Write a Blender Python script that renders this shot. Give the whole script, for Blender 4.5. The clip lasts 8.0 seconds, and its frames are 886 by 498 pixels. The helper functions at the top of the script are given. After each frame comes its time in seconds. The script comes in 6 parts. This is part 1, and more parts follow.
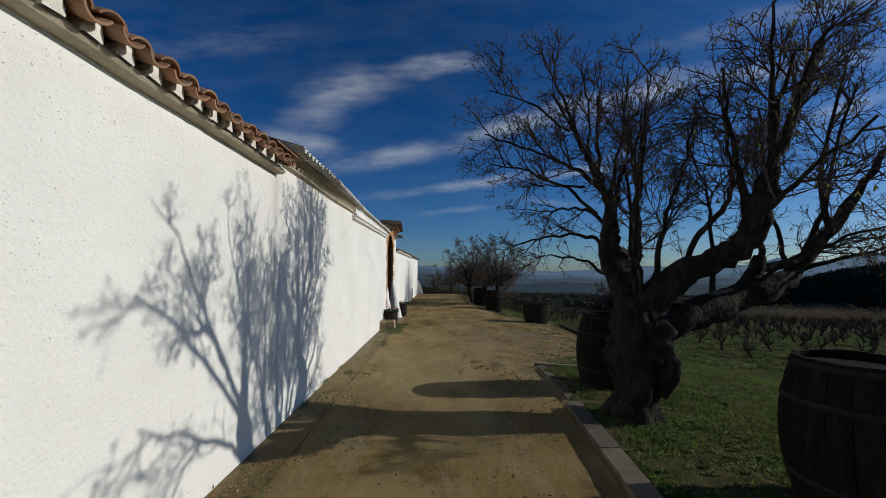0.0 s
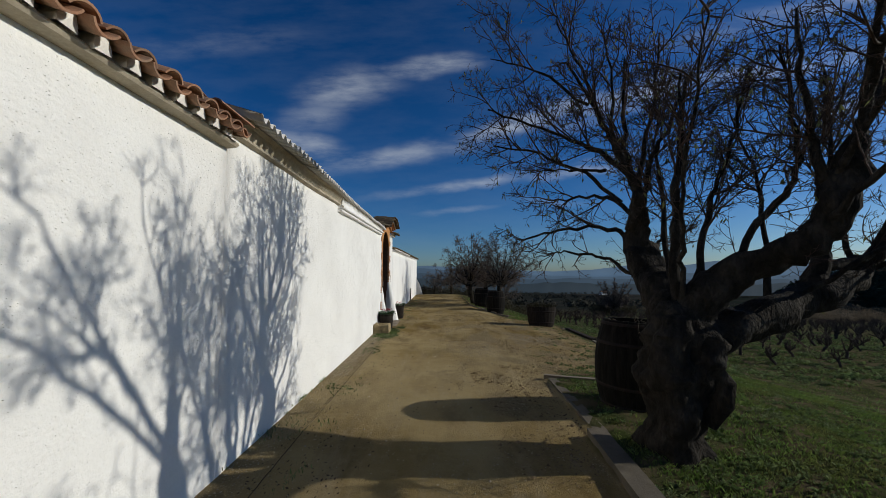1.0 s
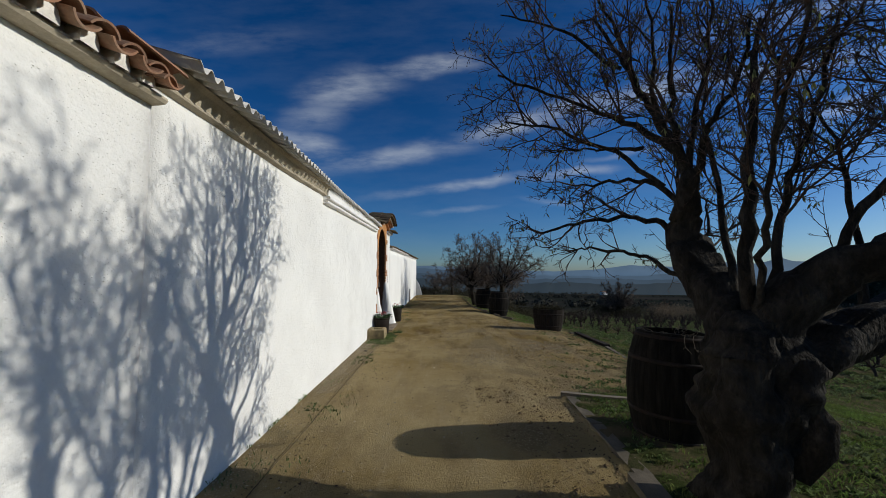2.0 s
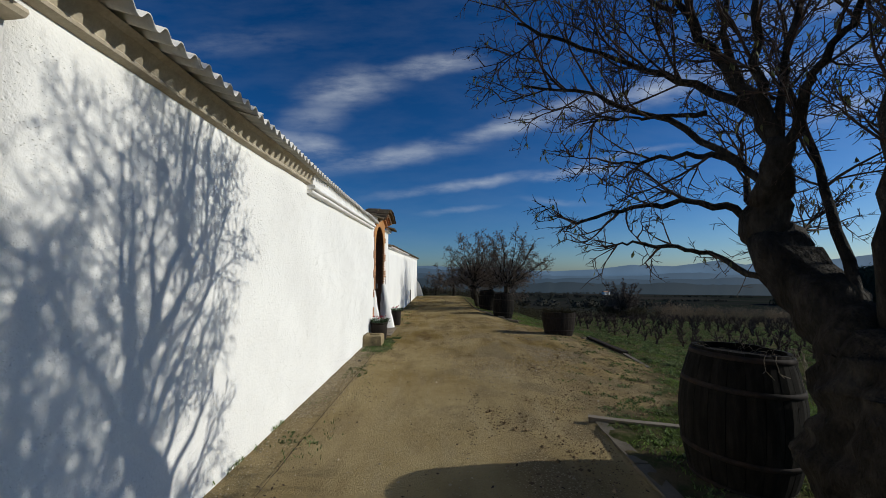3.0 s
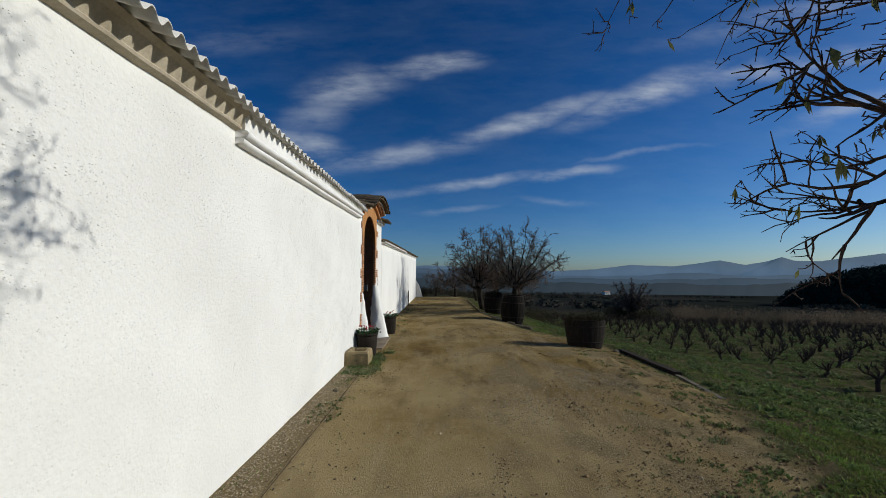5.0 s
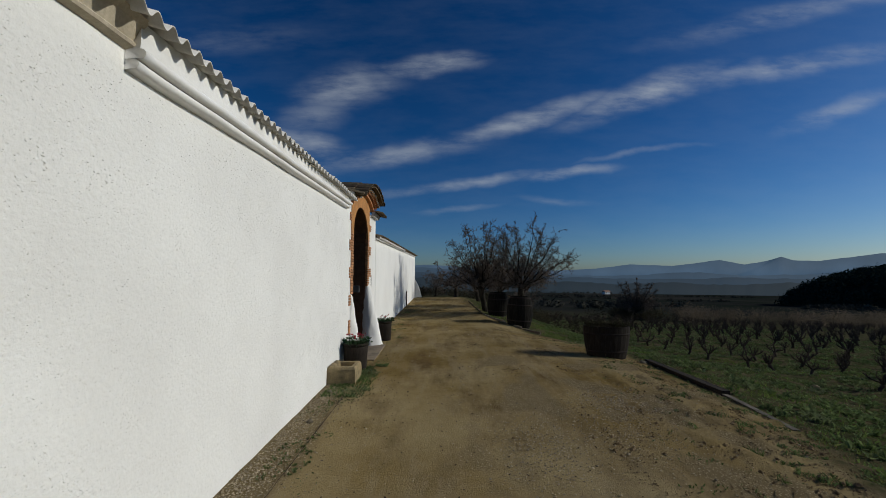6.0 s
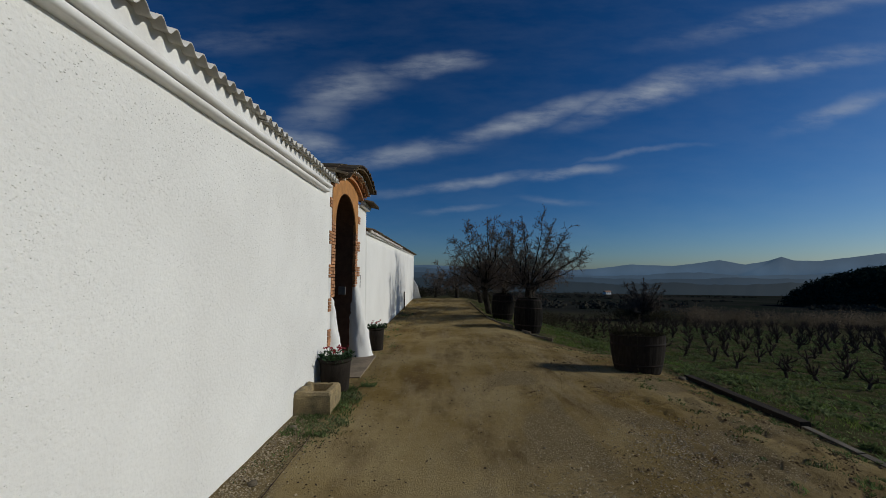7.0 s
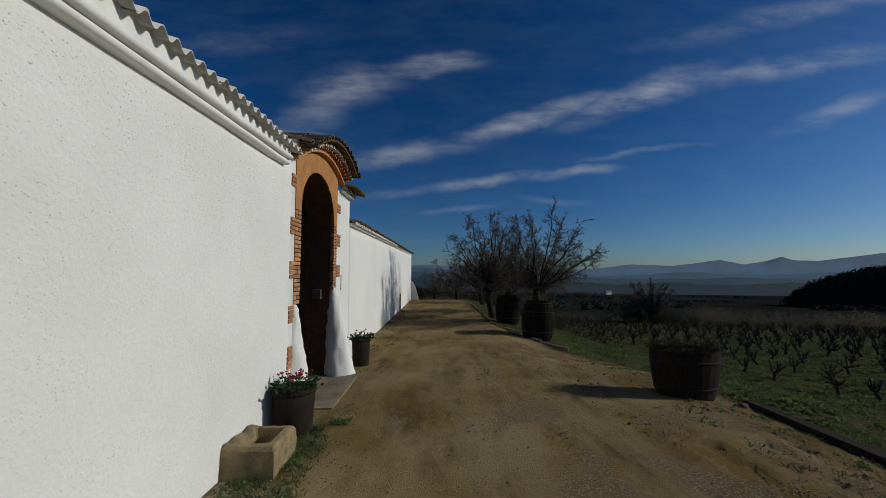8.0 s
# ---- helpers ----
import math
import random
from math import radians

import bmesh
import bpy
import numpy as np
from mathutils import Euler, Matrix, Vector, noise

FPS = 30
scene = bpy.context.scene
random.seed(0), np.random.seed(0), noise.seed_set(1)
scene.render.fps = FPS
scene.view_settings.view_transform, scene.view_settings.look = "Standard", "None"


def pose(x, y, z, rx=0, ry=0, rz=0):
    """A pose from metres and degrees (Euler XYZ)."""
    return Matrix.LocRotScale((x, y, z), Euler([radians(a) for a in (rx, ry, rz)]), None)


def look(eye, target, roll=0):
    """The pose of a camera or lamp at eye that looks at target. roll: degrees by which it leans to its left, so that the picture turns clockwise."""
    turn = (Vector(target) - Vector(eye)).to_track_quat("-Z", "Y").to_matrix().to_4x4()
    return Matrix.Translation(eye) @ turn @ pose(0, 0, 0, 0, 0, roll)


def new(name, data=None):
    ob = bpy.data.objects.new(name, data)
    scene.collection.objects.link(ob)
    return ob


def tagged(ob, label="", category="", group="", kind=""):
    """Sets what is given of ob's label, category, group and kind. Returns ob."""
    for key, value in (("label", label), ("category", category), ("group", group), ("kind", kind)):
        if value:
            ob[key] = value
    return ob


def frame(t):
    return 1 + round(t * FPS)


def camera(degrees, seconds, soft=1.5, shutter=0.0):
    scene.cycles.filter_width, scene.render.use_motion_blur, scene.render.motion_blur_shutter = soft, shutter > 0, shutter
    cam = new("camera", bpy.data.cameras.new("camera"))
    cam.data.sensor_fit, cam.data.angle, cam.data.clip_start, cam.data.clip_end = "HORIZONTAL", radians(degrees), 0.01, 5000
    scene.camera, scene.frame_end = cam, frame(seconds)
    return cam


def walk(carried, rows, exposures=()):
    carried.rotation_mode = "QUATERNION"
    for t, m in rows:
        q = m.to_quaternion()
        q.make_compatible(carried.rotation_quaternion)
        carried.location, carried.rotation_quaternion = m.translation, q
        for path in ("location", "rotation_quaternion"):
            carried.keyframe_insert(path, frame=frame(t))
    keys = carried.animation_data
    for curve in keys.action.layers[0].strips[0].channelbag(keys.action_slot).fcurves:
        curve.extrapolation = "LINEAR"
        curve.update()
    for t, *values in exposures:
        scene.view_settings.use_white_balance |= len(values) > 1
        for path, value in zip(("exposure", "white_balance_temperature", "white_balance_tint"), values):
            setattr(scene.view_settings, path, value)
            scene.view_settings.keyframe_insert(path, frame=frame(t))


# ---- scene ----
cam = camera(98.0, 8.0, soft=0.9)
METRES, SIDE, EYE, TILT, LEAN, TURN = 9.73, 0.941, 1.904, 3.78, 0.0, -0.76
ROWS = [
    (0.0, 0.0, 0.0, 0.0, 0.0, -0.0, -0.0),
    (0.5, 0.0037, 0.0493, -0.0042, 0.03, -0.0, -0.01),
    (1.0, 0.0075, 0.1, -0.0074, 0.08, -0.01, 0.01),
    (1.5, 0.0086, 0.1512, -0.0103, 0.09, -0.03, -0.03),
    (3.0, 0.0027, 0.303, -0.0181, 0.27, -0.02, 0.1),
    (3.5, -0.0001, 0.3562, -0.021, 0.33, -0.03, 0.16),
    (4.0, -0.0034, 0.4116, -0.0249, 0.28, -0.03, 0.08),
    (4.5, -0.0056, 0.4699, -0.0304, 0.26, -0.03, 0.02),
    (6.0, -0.0149, 0.6718, -0.0438, 0.15, -0.16, -0.06),
    (6.5, -0.0163, 0.7486, -0.0511, 0.14, -0.12, -0.07),
    (7.0, -0.0163, 0.8277, -0.0575, 0.17, -0.15, -0.07),
    (7.5, -0.0152, 0.9103, -0.0641, 0.16, -0.13, -0.03),
    (8.0, -0.0126, 0.9965, -0.0704, 0.14, -0.13, -0.02),
]
walk(cam, [(t, pose(0, 0, EYE, TILT, LEAN, TURN) @ pose(METRES * SIDE * x, METRES * y, METRES * SIDE * z, 90 + pitch, roll, yaw)) for t, x, y, z, yaw, pitch, roll in ROWS],
     exposures=[(0.0, -0.28, 6700, 7), (1.5, -0.2, 6650, 7), (3.5, -0.06, 6600, 6), (4.5, -0.05, 6600, 6), (6.0, -0.55, 6600, 6), (8.0, -0.72, 6600, 6)])

# ---- light ----
SUN_EL, SUN_AZ = 22.8, 87.5      # degrees; azimuth from +y towards +x
world = bpy.data.worlds.new("world")
scene.world = world
world.use_nodes = True


def build_sky():
    nt = world.node_tree
    N, L = nt.nodes, nt.links
    for n in list(N):
        N.remove(n)
    out = N.new("ShaderNodeOutputWorld")
    bg = N.new("ShaderNodeBackground")
    bg.inputs["Strength"].default_value = 0.76
    sky = N.new("ShaderNodeTexSky")
    sky.sky_type = "NISHITA"
    sky.sun_disc = False
    sky.sun_elevation, sky.sun_rotation = radians(SUN_EL), radians(SUN_AZ)
    sky.altitude, sky.air_density, sky.dust_density, sky.ozone_density = 400, 0.9, 0.9, 3.2
    hue = N.new("ShaderNodeHueSaturation")
    hue.inputs["Saturation"].default_value = 1.14
    scale = N.new("ShaderNodeVectorMath")
    scale.operation = "MULTIPLY"
    scale.inputs[1].default_value = (0.084, 0.098, 0.119)
    L.new(sky.outputs[0], scale.inputs[0])
    gam = N.new("ShaderNodeGamma")
    gam.inputs["Gamma"].default_value = 1.2
    L.new(scale.outputs[0], gam.inputs["Color"])
    L.new(gam.outputs[0], hue.inputs["Color"])
    tc = N.new("ShaderNodeTexCoord")
    sep = N.new("ShaderNodeSeparateXYZ")
    L.new(tc.outputs["Generated"], sep.inputs[0])

    def math_node(op, a, b=None, c=None, clamp=False):
        n = N.new("ShaderNodeMath")
        n.operation, n.use_clamp = op, clamp
        for i, v in enumerate((a, b, c)):
            if v is None:
                continue
            if isinstance(v, (int, float)):
                n.inputs[i].default_value = v
            else:
                L.new(v, n.inputs[i])
        return n.outputs[0]
    # cirrus streaks, laid out on the plane of the northern sky (x/y, z/y)
    yy = math_node("MAXIMUM", sep.outputs[1], 0.02)
    u = math_node("DIVIDE", sep.outputs[0], yy)
    v = math_node("DIVIDE", sep.outputs[2], yy)
    uv = N.new("ShaderNodeCombineXYZ")
    L.new(u, uv.inputs[0]), L.new(v, uv.inputs[1])
    warp = N.new("ShaderNodeTexNoise")
    warp.inputs["Scale"].default_value, warp.inputs["Detail"].default_value = 6.0, 6.0
    L.new(uv.outputs[0], warp.inputs["Vector"])
    off = N.new("ShaderNodeVectorMath")
    off.operation = "MULTIPLY_ADD"
    L.new(warp.outputs["Color"], off.inputs[0])
    off.inputs[1].default_value = (0.09, 0.05, 0)
    L.new(uv.outputs[0], off.inputs[2])
    total = None
    # centre u, centre v, half length, half width, tilt, weight
    streaks = [(-0.25, 0.495, 0.17, 0.085, 12, 0.7), (-0.02, 0.56, 0.17, 0.038, 5, 0.95), (-0.33, 0.42, 0.12, 0.07, 10, 0.45),
               (-0.12, 0.31, 0.30, 0.04, 10, 0.65), (0.23, 0.41, 0.30, 0.04, 17, 0.9), (0.55, 0.48, 0.28, 0.06, 20, 0.95),
               (0.95, 0.56, 0.40, 0.045, 10, 0.7), (0.06, 0.235, 0.30, 0.022, 9, 0.7), (0.33, 0.265, 0.16, 0.022, 6, 0.9),
               (-0.36, 0.34, 0.16, 0.06, -14, 0.75), (1.08, 0.44, 0.2, 0.04, 18, 0.6), (0.55, 0.325, 0.2, 0.012, 10, 0.4),
               (0.05, 0.165, 0.12, 0.012, 6, 0.4), (1.0, 0.72, 0.5, 0.05, 14, 0.45), (-0.6, 0.62, 0.3, 0.06, 4, 0.18), (0.3, 0.19, 0.12, 0.015, -4, 0.3)]
    for cu, cv, a, b, tilt, w in streaks:
        mp = N.new("ShaderNodeMapping")
        mp.vector_type = "TEXTURE"
        mp.inputs["Location"].default_value = (cu + 0.045, cv + 0.025, 0)
        mp.inputs["Rotation"].default_value = (0, 0, radians(tilt))
        mp.inputs["Scale"].default_value = (a, b * 0.85, 1)
        L.new(off.outputs[0], mp.inputs["Vector"])
        ln = N.new("ShaderNodeVectorMath")
        ln.operation = "LENGTH"
        L.new(mp.outputs[0], ln.inputs[0])
        mr = N.new("ShaderNodeMapRange")
        mr.interpolation_type = "SMOOTHSTEP"
        mr.inputs["From Min"].default_value, mr.inputs["From Max"].default_value = 1.15, 0.0
        mr.inputs["To Max"].default_value = w
        L.new(ln.outputs["Value"], mr.inputs["Value"])
        total = mr.outputs[0] if total is None else math_node("MAXIMUM", total, mr.outputs[0])
    fine = N.new("ShaderNodeTexNoise")
    fine.inputs["Scale"].default_value, fine.inputs["Detail"].default_value, fine.inputs["Roughness"].default_value = 5.0, 8.0, 0.6
    mp = N.new("ShaderNodeMapping")
    mp.inputs["Rotation"].default_value = (0, 0, radians(-14))
    mp.inputs["Scale"].default_value = (1.0, 3.5, 1)
    L.new(uv.outputs[0], mp.inputs["Vector"]), L.new(mp.outputs[0], fine.inputs["Vector"])
    wisp = N.new("ShaderNodeMapRange")
    wisp.inputs["From Min"].default_value, wisp.inputs["From Max"].default_value = 0.38, 0.62
    L.new(fine.outputs["Fac"], wisp.inputs["Value"])
    thin = math_node("MULTIPLY_ADD", wisp.outputs[0], 0.75, 0.25)
    cover = math_node("MULTIPLY", total, thin)
    veil = math_node("MULTIPLY", wisp.outputs[0], 0.035)
    cover = math_node("ADD", cover, veil)
    north = math_node("MULTIPLY", sep.outputs[1], 4.0, clamp=True)
    up = math_node("MULTIPLY", sep.outputs[2], 12.0, clamp=True)
    cover = math_node("MULTIPLY", math_node("MULTIPLY", cover, north), up)
    cover = math_node("MULTIPLY", cover, 0.62)
    mix = N.new("ShaderNodeMix")
    mix.data_type = "RGBA"
    L.new(cover, mix.inputs["Factor"])
    L.new(hue.outputs[0], mix.inputs["A"])
    mix.inputs["B"].default_value = (0.80, 0.86, 0.96, 1)
    L.new(mix.outputs["Result"], bg.inputs["Color"])
    L.new(bg.outputs[0], out.inputs["Surface"])


build_sky()
sun = new("sun", bpy.data.lights.new("sun", "SUN"))
sun.data.energy, sun.data.angle, sun.data.color = 3.6, radians(0.53), (1.0, 0.965, 0.91)
az = radians(SUN_AZ)
toward = Vector((math.sin(az) * math.cos(radians(SUN_EL)), math.cos(az) * math.cos(radians(SUN_EL)), math.sin(radians(SUN_EL))))
sun.matrix_world = look(toward * 50, (0, 0, 0))


# ---- materials ----
def material(name, base, rough=0.9, spread=0.25, scale=6.0, fine=60.0, bump=0.3, depth=0.01, second=None, second_scale=1.5,
             second_amount=0.5, metal=0.0, stretch=(1, 1, 1), random_value=0.0, pits=0.0, spec=0.5, island=False, thin=0.0):
    """Base colour broken up at two scales, a second tone in stains, fine relief."""
    m = bpy.data.materials.new(name)
    m.use_nodes = True
    nt = m.node_tree
    N, L = nt.nodes, nt.links
    bsdf = N["Principled BSDF"]
    bsdf.inputs["Roughness"].default_value, bsdf.inputs["Metallic"].default_value = rough, metal
    bsdf.inputs["Specular IOR Level"].default_value = spec
    geo = N.new("ShaderNodeNewGeometry")
    mp = N.new("ShaderNodeMapping")
    mp.inputs["Scale"].default_value = stretch
    L.new(geo.outputs["Position"], mp.inputs["Vector"])

    def noise_tex(s, detail=5.0, rgh=0.6):
        n = N.new("ShaderNodeTexNoise")
        n.inputs["Scale"].default_value, n.inputs["Detail"].default_value, n.inputs["Roughness"].default_value = s, detail, rgh
        L.new(mp.outputs[0], n.inputs["Vector"])
        return n.outputs["Fac"]

    def span(value, a, b, c, d):
        r = N.new("ShaderNodeMapRange")
        for k, x in zip(("From Min", "From Max", "To Min", "To Max"), (a, b, c, d)):
            r.inputs[k].default_value = x
        L.new(value, r.inputs["Value"])
        return r.outputs[0]

    def times(color, factor):
        n = N.new("ShaderNodeVectorMath")
        n.operation = "SCALE"
        L.new(color, n.inputs[0]), L.new(factor, n.inputs["Scale"])
        return n.outputs[0]
    rgb = N.new("ShaderNodeRGB")
    rgb.outputs[0].default_value = (*base, 1)
    color = rgb.outputs[0]
    if second:
        mix = N.new("ShaderNodeMix")
        mix.data_type = "RGBA"
        L.new(span(noise_tex(second_scale, 6.0), 0.42, 0.66, 0.0, second_amount), mix.inputs["Factor"])
        L.new(color, mix.inputs["A"])
        mix.inputs["B"].default_value = (*second, 1)
        color = mix.outputs["Result"]
    color = times(color, span(noise_tex(scale), 0.25, 0.75, 1 - spread, 1 + spread))
    grain = noise_tex(fine, 3.0)
    color = times(color, span(grain, 0.25, 0.75, 1 - spread * 0.6, 1 + spread * 0.6))
    if random_value:
        info = N.new("ShaderNodeObjectInfo") if not island else geo
        color = times(color, span(info.outputs["Random" if not island else "Random Per Island"], 0, 1, 1 - random_value, 1 + random_value))
    height = grain
    if pits:
        vor = N.new("ShaderNodeTexVoronoi")
        vor.inputs["Scale"].default_value = pits
        L.new(mp.outputs[0], vor.inputs["Vector"])
        add = N.new("ShaderNodeMath")
        add.operation = "MULTIPLY_ADD"
        L.new(span(vor.outputs["Distance"], 0.03, 0.22, 0, 1), add.inputs[0])
        add.inputs[1].default_value = 0.38
        L.new(grain, add.inputs[2])
        height = add.outputs[0]
    L.new(color, bsdf.inputs["Base Color"])
    if bump:
        b = N.new("ShaderNodeBump")
        b.inputs["Strength"].default_value, b.inputs["Distance"].default_value = bump, depth
        L.new(height, b.inputs["Height"])
        L.new(b.outputs[0], bsdf.inputs["Normal"])
    if thin:
        # thin leaves let part of the light through
        glow = N.new("ShaderNodeBsdfTranslucent")
        L.new(color, glow.inputs["Color"])
        both = N.new("ShaderNodeMixShader")
        both.inputs["Fac"].default_value = thin
        L.new(bsdf.outputs[0], both.inputs[1]), L.new(glow.outputs[0], both.inputs[2])
        L.new(both.outputs[0], N["Material Output"].inputs["Surface"])
    return m


PLASTER = material("white_plaster", (0.77, 0.76, 0.72), 0.9, 0.05, 0.8, 30, 0.6, 0.013, (0.66, 0.64, 0.60), 0.9, 0.35, pits=23)
PLASTER_SMOOTH = material("white_trim", (0.78, 0.77, 0.74), 0.85, 0.07, 2.0, 40, 0.35, 0.006, (0.60, 0.57, 0.52), 2.5, 0.4)
RENDER_TAN = material("tan_cornice", (0.46, 0.40, 0.30), 0.9, 0.2, 5, 50, 0.4, 0.006, (0.30, 0.25, 0.17), 4, 0.5)
MORTAR = material("lime_mortar", (0.74, 0.71, 0.65), 0.95, 0.12, 14, 80, 0.5, 0.008)
TERRACOTTA = material("terracotta", (0.27, 0.135, 0.075), 0.85, 0.25, 9, 70, 0.3, 0.004, (0.20, 0.15, 0.10), 7, 0.7, random_value=0.28)
LICHEN_TILE = material("old_roof_tile", (0.12, 0.085, 0.055), 0.95, 0.3, 8, 60, 0.4, 0.006, (0.17, 0.15, 0.09), 5, 0.7, random_value=0.25, spec=0.1)
SHEET = material("fibre_cement", (0.66, 0.64, 0.59), 0.9, 0.1, 3, 70, 0.15, 0.002, (0.52, 0.49, 0.44), 1.6, 0.6)
BRICK = material("brick", (0.38, 0.17, 0.075), 0.9, 0.25, 16, 90, 0.5, 0.005, (0.44, 0.25, 0.12), 9, 0.7, random_value=0.3)
OCHRE = material("ochre_plaster", (0.42, 0.19, 0.055), 0.9, 0.22, 5, 45, 0.4, 0.006, (0.30, 0.15, 0.06), 3.5, 0.6)
# the shade of the gate passage is put into this dark base colour
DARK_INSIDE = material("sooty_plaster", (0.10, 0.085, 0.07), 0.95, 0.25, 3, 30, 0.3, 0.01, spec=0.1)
# brick darkened to stand for shade inside the gate opening
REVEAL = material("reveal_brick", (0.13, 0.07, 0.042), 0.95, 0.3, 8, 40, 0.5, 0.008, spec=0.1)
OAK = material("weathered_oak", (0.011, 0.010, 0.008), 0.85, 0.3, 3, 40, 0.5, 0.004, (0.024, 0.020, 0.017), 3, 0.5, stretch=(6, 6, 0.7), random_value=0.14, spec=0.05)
HOOP = material("rusty_hoop", (0.026, 0.022, 0.02), 0.85, 0.25, 14, 70, 0.3, 0.002, (0.045, 0.03, 0.022), 9, 0.7, metal=0.15, spec=0.1)
STONE = material("sandstone", (0.30, 0.225, 0.112), 0.95, 0.25, 6, 50, 0.9, 0.02, (0.13, 0.105, 0.06), 5, 0.85, pits=26)
CONCRETE = material("kerb_concrete", (0.135, 0.110, 0.076), 0.95, 0.25, 5, 70, 0.6, 0.008, (0.085, 0.068, 0.042), 3, 0.9, random_value=0.12)
SLAB = material("threshold_stone", (0.29, 0.225, 0.15), 0.95, 0.2, 4, 60, 0.5, 0.006, (0.15, 0.12, 0.08), 2.5, 0.8)
SLEEPER = material("old_sleeper", (0.04, 0.031, 0.023), 0.9, 0.3, 3, 40, 0.6, 0.008, stretch=(4, 0.6, 4), spec=0.1)
PLANK = material("bleached_plank", (0.185, 0.15, 0.105), 0.9, 0.2, 5, 60, 0.4, 0.003, stretch=(0.6, 6, 6))
BARK = material("almond_bark", (0.020, 0.0165, 0.0125), 0.95, 0.5, 9, 30, 1.0, 0.05, (0.055, 0.048, 0.038), 6, 0.7, stretch=(1, 1, 0.45), spec=0.1)
TWIG = material("twig_bark", (0.06, 0.04, 0.03), 0.85, 0.3, 5, 40, 0.0, 0, (0.07, 0.05, 0.04), 3, 0.6, spec=0.1)
TWIG_FAR = material("grey_twig_bark", (0.105, 0.082, 0.066), 0.9, 0.3, 3, 20, 0.0, spec=0.1)
DRY_LEAF = material("dry_leaf", (0.13, 0.135, 0.045), 0.7, 0.35, 30, 90, 0.0, random_value=0.4, island=True, thin=0.42)
VINE = material("vine_bark", (0.06, 0.045, 0.035), 0.95, 0.35, 9, 40, 0.6, 0.01, spec=0.1)
GRASS = material("grass_blade", (0.12, 0.185, 0.042), 0.75, 0.35, 2.0, 30, 0.0, 0, (0.12, 0.10, 0.04), 1.2, 0.7, random_value=0.35, island=True, spec=0.1, thin=0.42)
WEED = material("weed_leaf", (0.125, 0.175, 0.06), 0.7, 0.35, 2.5, 30, 0.0, 0, (0.19, 0.20, 0.11), 1.5, 0.7, random_value=0.4, island=True, spec=0.1, thin=0.42)
PEBBLE = material("pebble", (0.33, 0.265, 0.17), 0.9, 0.3, 12, 60, 0.2, 0.002, random_value=0.4, island=True)
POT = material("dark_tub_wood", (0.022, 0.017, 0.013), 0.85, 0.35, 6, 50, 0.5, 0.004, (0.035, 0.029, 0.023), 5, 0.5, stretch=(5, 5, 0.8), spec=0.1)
SOIL = material("potting_soil", (0.05, 0.035, 0.025), 1.0, 0.4, 20, 60, 0.6, 0.01, spec=0.1)
RED_PETAL = material("red_petal", (0.34, 0.012, 0.03), 0.6, 0.3, 30, 60, 0.0, random_value=0.35, island=True)
DARK_LEAF = material("cyclamen_leaf", (0.03, 0.06, 0.025), 0.6, 0.3, 30, 60, 0.0, random_value=0.4, island=True, spec=0.1)
GREY_METAL = material("grey_metal", (0.17, 0.17, 0.17), 0.5, 0.1, 20, 80, 0.1, 0.001, metal=0.6)
PINE = material("pine_foliage", (0.032, 0.042, 0.028), 0.9, 0.4, 0.15, 2, 0.0, random_value=0.35, island=True, spec=0.0)
VALLEY = material("valley_foliage", (0.06, 0.058, 0.045), 1.0, 0.4, 0.05, 0.6, 0.0, random_value=0.25, island=True, spec=0.0)
SCRUB = material("scrub_foliage", (0.05, 0.045, 0.028), 1.0, 0.4, 0.4, 4, 0.0, random_value=0.35, island=True, spec=0.0, thin=0.42)
BRUSH = material("dry_brush", (0.16, 0.125, 0.088), 1.0, 0.35, 0.3, 3, 0.0, 0, (0.05, 0.05, 0.03), 0.2, 0.6, random_value=0.3, island=True, spec=0.0, thin=0.42)
CLOD = material("earth_clod", (0.20, 0.142, 0.08), 1.0, 0.3, 9, 50, 0.0, random_value=0.4, island=True, spec=0.0)


# ---- mesh helpers ----
def mesh_object(name, verts, faces, mat, parent=None, label="", smooth=False, kind="", category="", group=""):
    me = bpy.data.meshes.new(name)
    me.from_pydata([tuple(v) for v in verts], [], [tuple(f) for f in faces])
    me.materials.append(mat)
    if smooth:
        me.polygons.foreach_set("use_smooth", [True] * len(me.polygons))
    me.update()
    ob = new(name, me)
    if parent:
        ob.parent = parent
    return tagged(ob, label, category, group, kind)


def part(name, bm, mat, parent=None, label="", smooth=False):
    me = bpy.data.meshes.new(name)
    bm.to_mesh(me)
    bm.free()
    me.materials.append(mat)
    if smooth:
        me.polygons.foreach_set("use_smooth", [True] * len(me.polygons))
    ob = new(name, me)
    if parent:
        ob.parent = parent
    if label:
        ob["label"] = label
    return ob


def thing(name, place, label, category, group="", kind="", turn=0.0):
    e = new(name)
    e.empty_display_size = 0.1
    e.matrix_world = pose(*place, 0, 0, turn)
    return tagged(e, label, category, group, kind)


def box_bm(x0, x1, y0, y1, z0, z1, bevel=0.0):
    bm = bmesh.new()
    bmesh.ops.create_cube(bm, size=1, matrix=Matrix.Translation(((x0 + x1) / 2, (y0 + y1) / 2, (z0 + z1) / 2)) @ Matrix.Diagonal((x1 - x0, y1 - y0, z1 - z0, 1)))
    if bevel:
        bmesh.ops.bevel(bm, geom=bm.edges[:], offset=bevel, segments=2, affect="EDGES", profile=0.6)
    return bm


